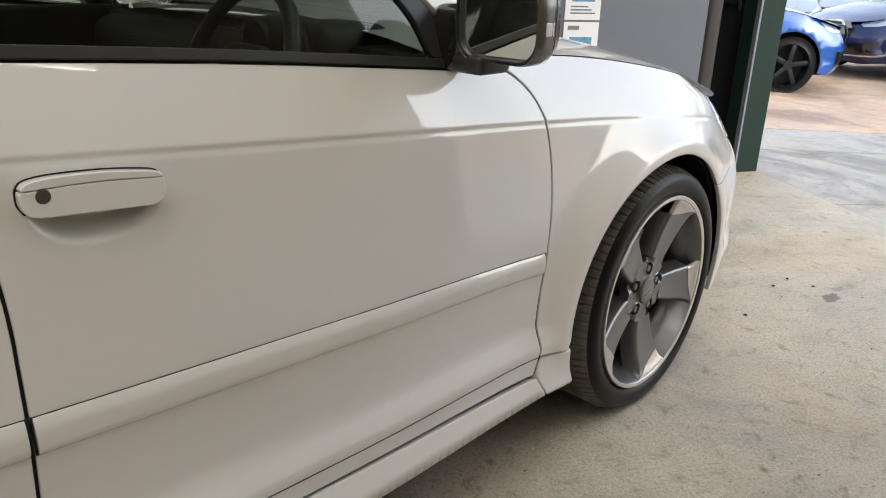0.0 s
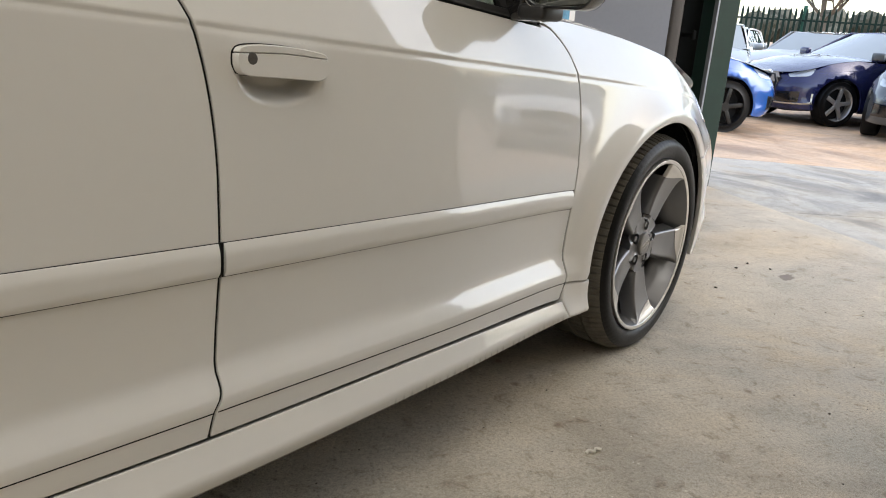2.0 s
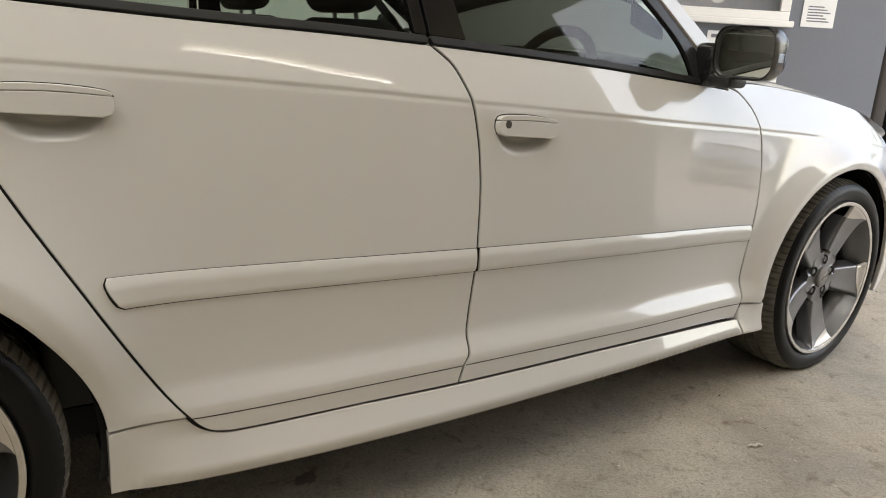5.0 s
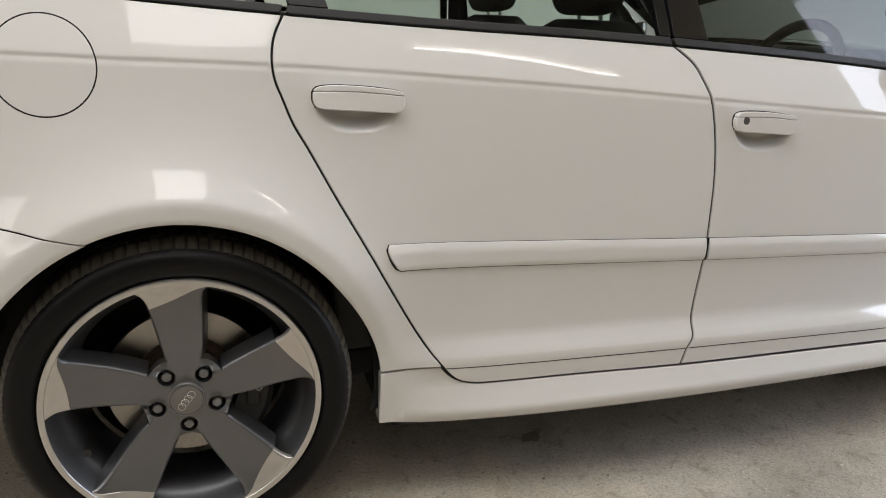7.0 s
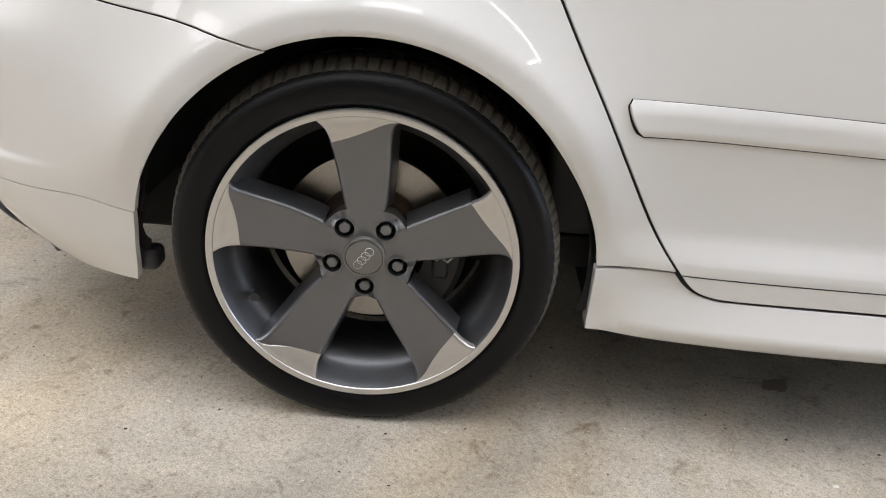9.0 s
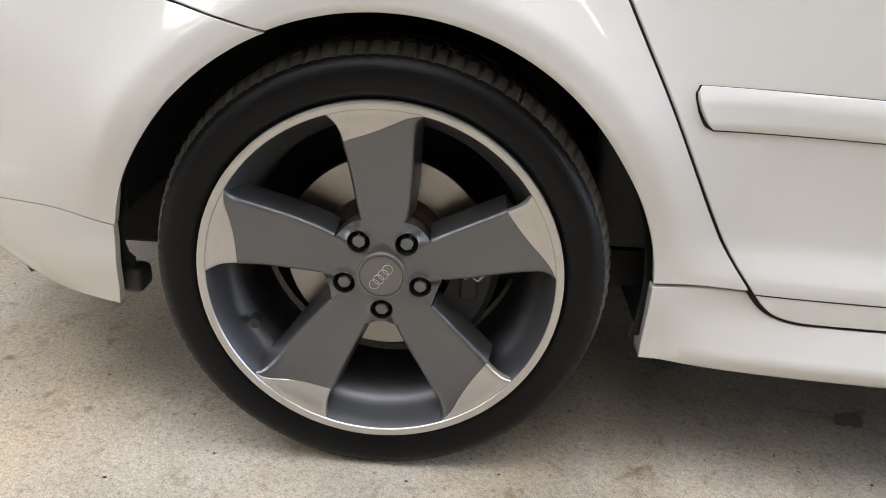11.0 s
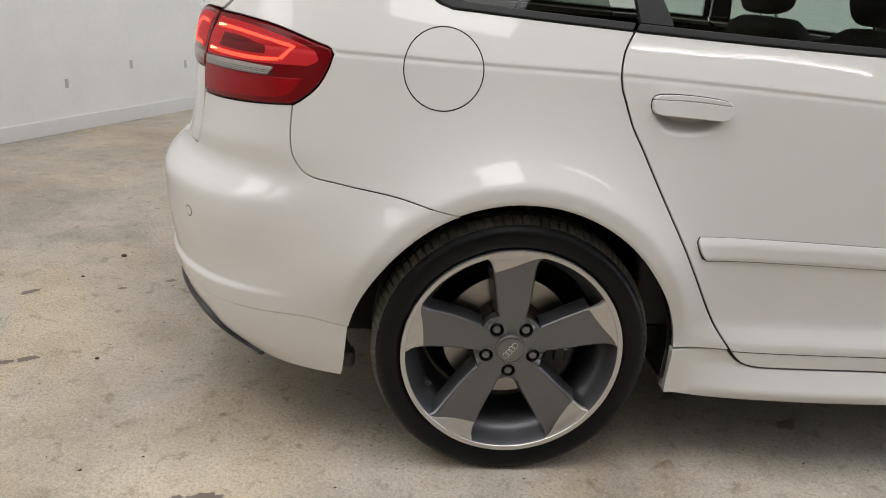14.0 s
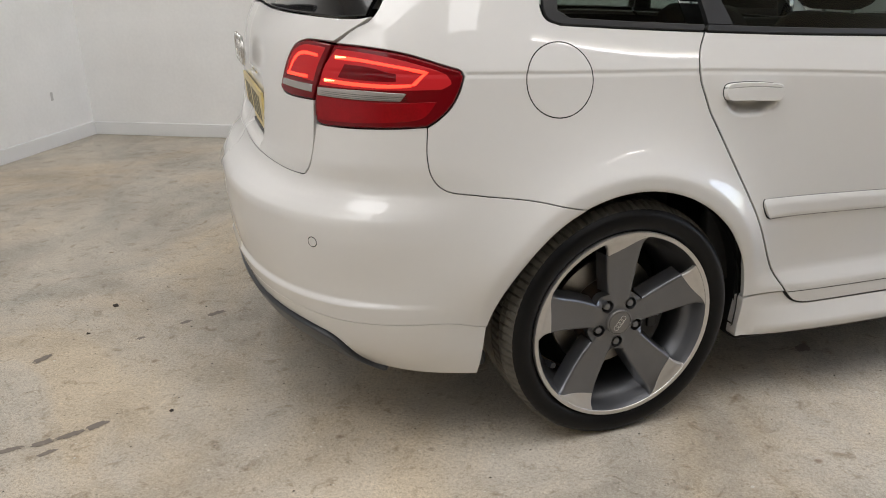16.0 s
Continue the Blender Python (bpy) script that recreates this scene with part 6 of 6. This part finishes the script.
    part("underbody", boxed(-0.6, 3.2, -0.55, 0.55, 0.18, 0.60), DARK, c)
    for side in (-1, 1):
        part("wing_mirror", boxed(1.80, 1.90, side * 0.93 - 0.09, side * 0.93 + 0.09, 0.95, 1.07, 0.03), paint, c, smooth=60)
    return c


DARK_GLASS = material("dark_car_glass", (0.03, 0.035, 0.04), 0.05, coat=1.0)
# windscreen glass with the bright sky's reflection put into its base colour
SKY_LIT_GLASS = material("sky_lit_screen", (0.30, 0.33, 0.34), 0.04, coat=1.0, spec=0.9)
BLUE = material("bright_blue_paint", (0.010, 0.10, 0.42), 0.25, 0.2, coat=1.0, vary=0.03)
NAVY = material("navy_paint", (0.012, 0.016, 0.085), 0.25, 0.2, coat=1.0, vary=0.03)
SILVER_PAINT = material("silver_paint", (0.42, 0.44, 0.46), 0.28, 0.6, coat=1.0, vary=0.03)
GREY_PAINT = material("dark_grey_paint", (0.09, 0.10, 0.11), 0.28, 0.4, coat=1.0, vary=0.03)
PALE_PAINT = material("pale_paint", (0.70, 0.71, 0.72), 0.28, coat=1.0, vary=0.03)
OCHRE = material("ochre_paint", (0.42, 0.25, 0.06), 0.3, coat=1.0, vary=0.03)
BLACK_RIM = material("black_rim", (0.02, 0.02, 0.02), 0.3, 0.5)


def at_front_wheel(x, y, heading, left):
    """The pose of a car whose near front wheel stands at x, y."""
    h = Vector((math.cos(radians(heading)), math.sin(radians(heading)), 0))
    l = Vector((-h.y, h.x, 0)) * (0.8 if left else -0.8)
    o = Vector((x, y, 0)) - l - AXLE * h
    return pose(o.x, o.y, YARD_Z, 0, 0, heading)


parked_car("bright blue hatchback with black wheels parked in the yard", BLUE, at_front_wheel(9.85, 1.90, -42, False), BLACK_RIM, BLACK_RIM)
parked_car("navy blue coupe with a chrome barred grille and silver wheels", NAVY, at_front_wheel(12.50, 1.34, 146, True), MACHINED, CHROME, 0.04, True)
parked_car("dark grey hatchback with a dark grille and a white plate", GREY_PAINT, pose(14.75, 0.28, YARD_Z, 0, 0, 187), MACHINED, BLACK_RIM)
parked_car("silver grey saloon with a dark grille behind the blue car", SILVER_PAINT, pose(16.3, 5.05, YARD_Z, 0, 0, 203), MACHINED, BLACK_RIM)
parked_car("silver coupe parked behind the other cars", SILVER_PAINT, pose(19.5, 3.2, YARD_Z, 0, 0, 170), MACHINED, CHROME, 0.03)
parked_car("pale hatchback parked by the fence", PALE_PAINT, pose(21.5, 6.6, YARD_Z, 0, 0, 190), MACHINED, BLACK_RIM)
parked_car("white hatchback parked across the yard", PALE_PAINT, pose(14.2, -7.4, YARD_Z, 0, 0, 150), MACHINED, BLACK_RIM)
parked_car("ochre hatchback parked across the yard", OCHRE, pose(15.6, -4.9, YARD_Z, 0, 0, 155), MACHINED, BLACK_RIM)


def palisade(p, q):
    """A palisade fence from p to q: posts, rails and pointed pales."""
    p, q = Vector((*p, 0)), Vector((*q, 0))
    d = q - p
    f = thing("palisade_fence", "dark green steel palisade fence round the yard", "fence", pose(p.x, p.y, YARD_Z, 0, 0, math.degrees(math.atan2(d.y, d.x))))
    n = int(d.length / 0.155)
    bm = bmesh.new()
    w, t, h = 0.034, 0.008, 2.12
    vs = [bm.verts.new(v) for v in ((-w, -t, 0.05), (w, -t, 0.05), (w, -t, h - 0.12), (0.012, -t, h), (-0.012, -t, h), (-w, -t, h - 0.12))]
    fc = bm.faces.new(vs)
    ext = bmesh.ops.extrude_face_region(bm, geom=[fc])
    for v in ext["geom"]:
        if isinstance(v, bmesh.types.BMVert):
            v.co.y += 2 * t
    first = part("pale", bm, GREEN, f)
    for i in range(n):
        o = first if i == 0 else new("pale", first.data)
        o.parent = f
        o.matrix_basis = pose(0.155 * i, 0, 0)
    for z in (0.4, 1.75):
        part("rail", boxed(0, d.length, 0.012, 0.06, z, z + 0.05), GREEN, f)
    for i in range(int(d.length / 2.75) + 1):
        part("post", boxed(2.75 * i - 0.05, 2.75 * i + 0.05, 0.06, 0.16, 0, 2.2), POST_GREEN, f)


POST_GREEN = material("green_post", (0.02, 0.11, 0.075), 0.5, vary=0.2)
palisade((24.5, 11.5), (27.0, -8.0))
palisade((27.0, -8.0), (12.5, -17.5))


def bare_tree(x, y, h, seed):
    """A leafless tree: a tapered trunk and a spray of fine limbs."""
    rng = random.Random(seed)
    tree = thing("bare_tree", "leafless winter tree behind the fence", "tree", pose(x, y, 0))
    verts, faces = [], []

    def limb(p, d, length, r, depth):
        steps = 4
        ring = None
        for i in range(steps + 1):
            side = d.orthogonal().normalized()
            up = d.cross(side)
            rr = r * (1 - 0.45 * i / steps)
            base = len(verts)
            verts.extend(tuple(p + rr * (math.cos(a) * side + math.sin(a) * up)) for a in (0, 2.09, 4.19))
            if ring is not None:
                faces.extend((ring + k, ring + (k + 1) % 3, base + (k + 1) % 3, base + k) for k in range(3))
            ring = base
            if depth and i > 0:
                for _ in range(2 if depth > 1 else 3):
                    v = (d + Vector((rng.gauss(0, 0.5), rng.gauss(0, 0.5), rng.gauss(0.15, 0.3)))).normalized()
                    limb(p, v, length * rng.uniform(0.45, 0.7), rr * 0.5, depth - 1)
            p = p + d * (length / steps)
            d = (d + Vector((rng.gauss(0, 0.12), rng.gauss(0, 0.12), rng.gauss(0.03, 0.08)))).normalized()
    limb(Vector((0, 0, 0)), Vector((0, 0, 1)), h * 0.6, h * 0.022, 0)
    trunk = len(faces)
    part("trunk", (list(verts), [], list(faces)), BARK, tree)
    verts.clear()
    faces.clear()
    for z in (0.25, 0.35, 0.45, 0.55):
        for k in range(3):
            a = rng.uniform(0, 6.28)
            limb(Vector((0, 0, h * z)), Vector((math.cos(a), math.sin(a), 0.9)).normalized(), h * 0.32, h * 0.010, 2)
    part("crown", (list(verts), [], list(faces)), BARK, tree)


BARK = material("grey_bark", (0.16, 0.135, 0.11), 0.85, vary=0.2)
bare_tree(34.0, 8.0, 7.5, 3)
bare_tree(36.0, 3.5, 8.5, 5)
bare_tree(33.0, -1.5, 6.5, 8)
bare_tree(37.0, -6.0, 8.0, 11)
SCRUB = material("grey_scrub", (0.10, 0.10, 0.075), 0.9, vary=0.4, scale=2)
hedge = bmesh.new()
rng = random.Random(4)
for i in range(260):
    x, y, z, s = 46 + rng.uniform(-3, 3), -40 + 0.33 * i, rng.uniform(0.3, 2.2), rng.uniform(0.4, 1.1)
    bmesh.ops.create_icosphere(hedge, subdivisions=1, radius=s, matrix=pose(x, y, z, rng.uniform(0, 90), rng.uniform(0, 90), 0))
hg = part("far_scrub", hedge, SCRUB, None, "low grey-green scrub far behind the fence")
tagged(hg, "low grey-green scrub far behind the fence", "bushes", kind="stuff")


# ==== small things on the floor ====
STAIN = material("damp_stain", (0.19, 0.16, 0.13), 0.55, vary=0.25, scale=30)
CHIP = material("pale_chip", (0.66, 0.63, 0.56), 0.7, vary=0.15, scale=50)
CRUMB = material("dark_crumb", (0.05, 0.04, 0.032), 0.8, vary=0.3, scale=50)


def stain(x, y, length, width, turn, seed):
    """An irregular damp mark, barely proud of the floor."""
    rng = random.Random(seed)
    bm = bmesh.new()
    n = 40
    vs = []
    for i in range(n):
        a = 2 * math.pi * i / n
        k = 1 + 0.45 * noise.noise((2.1 * math.cos(a) + seed * 7, 2.1 * math.sin(a), 0.3)) + rng.uniform(-0.14, 0.14)
        vs.append(bm.verts.new((length / 2 * k * math.cos(a), width / 2 * k * math.sin(a), 0)))
    bm.faces.new(vs)
    ob = part("floor_stain", bm, STAIN, None)
    ob.matrix_basis = pose(x, y, 0.0012, 0, 0, turn)
    tagged(ob, "small dark damp stain on the concrete floor", "stain", "stains on the floor")


for i, (x, y, l, w, t) in enumerate(((-1.58, -0.388, 0.09, 0.022, 6), (-1.495, -0.383, 0.05, 0.026, 10), (-1.43, -0.368, 0.075, 0.024, 14), (-1.36, -0.343, 0.06, 0.030, 24), (-1.475, -0.436, 0.05, 0.020, 22), (-1.565, 0.145, 0.07, 0.03, 40),
                                     (-1.26, 0.19, 0.03, 0.02, 20), (-1.107, 0.27, 0.04, 0.022, 15), (-1.0, 0.308, 0.07, 0.03, 20), (-0.70, -0.975, 0.09, 0.04, 10), (-0.755, -0.973, 0.03, 0.02, 0), (0.83, -0.66, 0.07, 0.04, 30), (3.72, -0.924, 0.10, 0.05, 0))):
    stain(x, y, l, w, t, i + 3)


def crumbs(name, count, size, mat, label, seed):
    """Loose bits strewn over the floor."""
    rng = random.Random(seed)
    verts, faces = [], []
    for i in range(count):
        x, y = rng.uniform(-2.4, 5.0), rng.uniform(-1.9, 0.8)
        if (Vector((x, y)) - Vector((-1.72, 4.13))).dot(Vector((0.867, -0.498))) > 8.0:
            continue
        r, a = size * rng.lognormvariate(0, 0.4), rng.uniform(0, 6.28)
        b = len(verts)
        for k in range(5):
            t = a + 1.2566 * k
            q = r * rng.uniform(0.7, 1.3)
            verts.append((x + q * math.cos(t), y + 0.7 * q * math.sin(t), 0.0))
        verts.append((x, y, r * 0.6))
        faces += [(b + k, b + (k + 1) % 5, b + 5) for k in range(5)]
    ob = part(name, (verts, [], faces), mat, None)
    tagged(ob, label, "grit", kind="stuff")


crumbs("pale_grit", 1500, 0.0021, CHIP, "pale grit strewn over the concrete floor", 1)
crumbs("dark_grit", 900, 0.0023, CRUMB, "dark crumbs of dirt strewn over the floor", 2)
debris = part("scrap", tube([(0.0, 0.0, 0.004), (0.012, 0.008, 0.005), (0.022, -0.002, 0.006), (0.032, 0.010, 0.005), (0.044, 0.004, 0.004)], 0.004, sides=7), CHIP, None, smooth=60)
debris.matrix_basis = pose(1.925, -1.075, 0, 0, 0, -25)
tagged(debris, "small curled white scrap lying on the floor", "scrap")
for i, (x, y) in enumerate(((-1.36, 0.513), (3.774, -0.837), (3.77, -0.743), (3.66, -0.736), (-1.161, -0.337), (3.333, -0.784))):
    bm = bmesh.new()
    bmesh.ops.create_icosphere(bm, subdivisions=1, radius=0.012 if i == 0 else 0.007)
    for v in bm.verts:
        v.co *= 1 + 0.5 * noise.noise(v.co * 90 + Vector((i, 0, 0)))
        v.co.z *= 0.5
    s = part("stone", bm, CRUMB, None)
    s.matrix_basis = pose(x, y, 0.003, 0, 0, 40 * i)
    tagged(s, "small dark stone lying on the floor", "stone", "stones on the floor")
SCUFF = material("grey_scuff", (0.52, 0.51, 0.49), 0.7)
# scuffs on the far wall
for i, (s0, z0) in enumerate(((-0.42, 0.36), (-0.95, 0.40), (-1.5, 0.32))):
    sc = part("wall_scuff", boxed(0.001, 0.003, s0 - 0.012, s0 + 0.012, z0 - 0.03, z0 + 0.03), SCUFF, None)
    sc.matrix_basis = ROOM
    tagged(sc, "grey scuff mark on the white wall", "scuff", "wall scuffs")
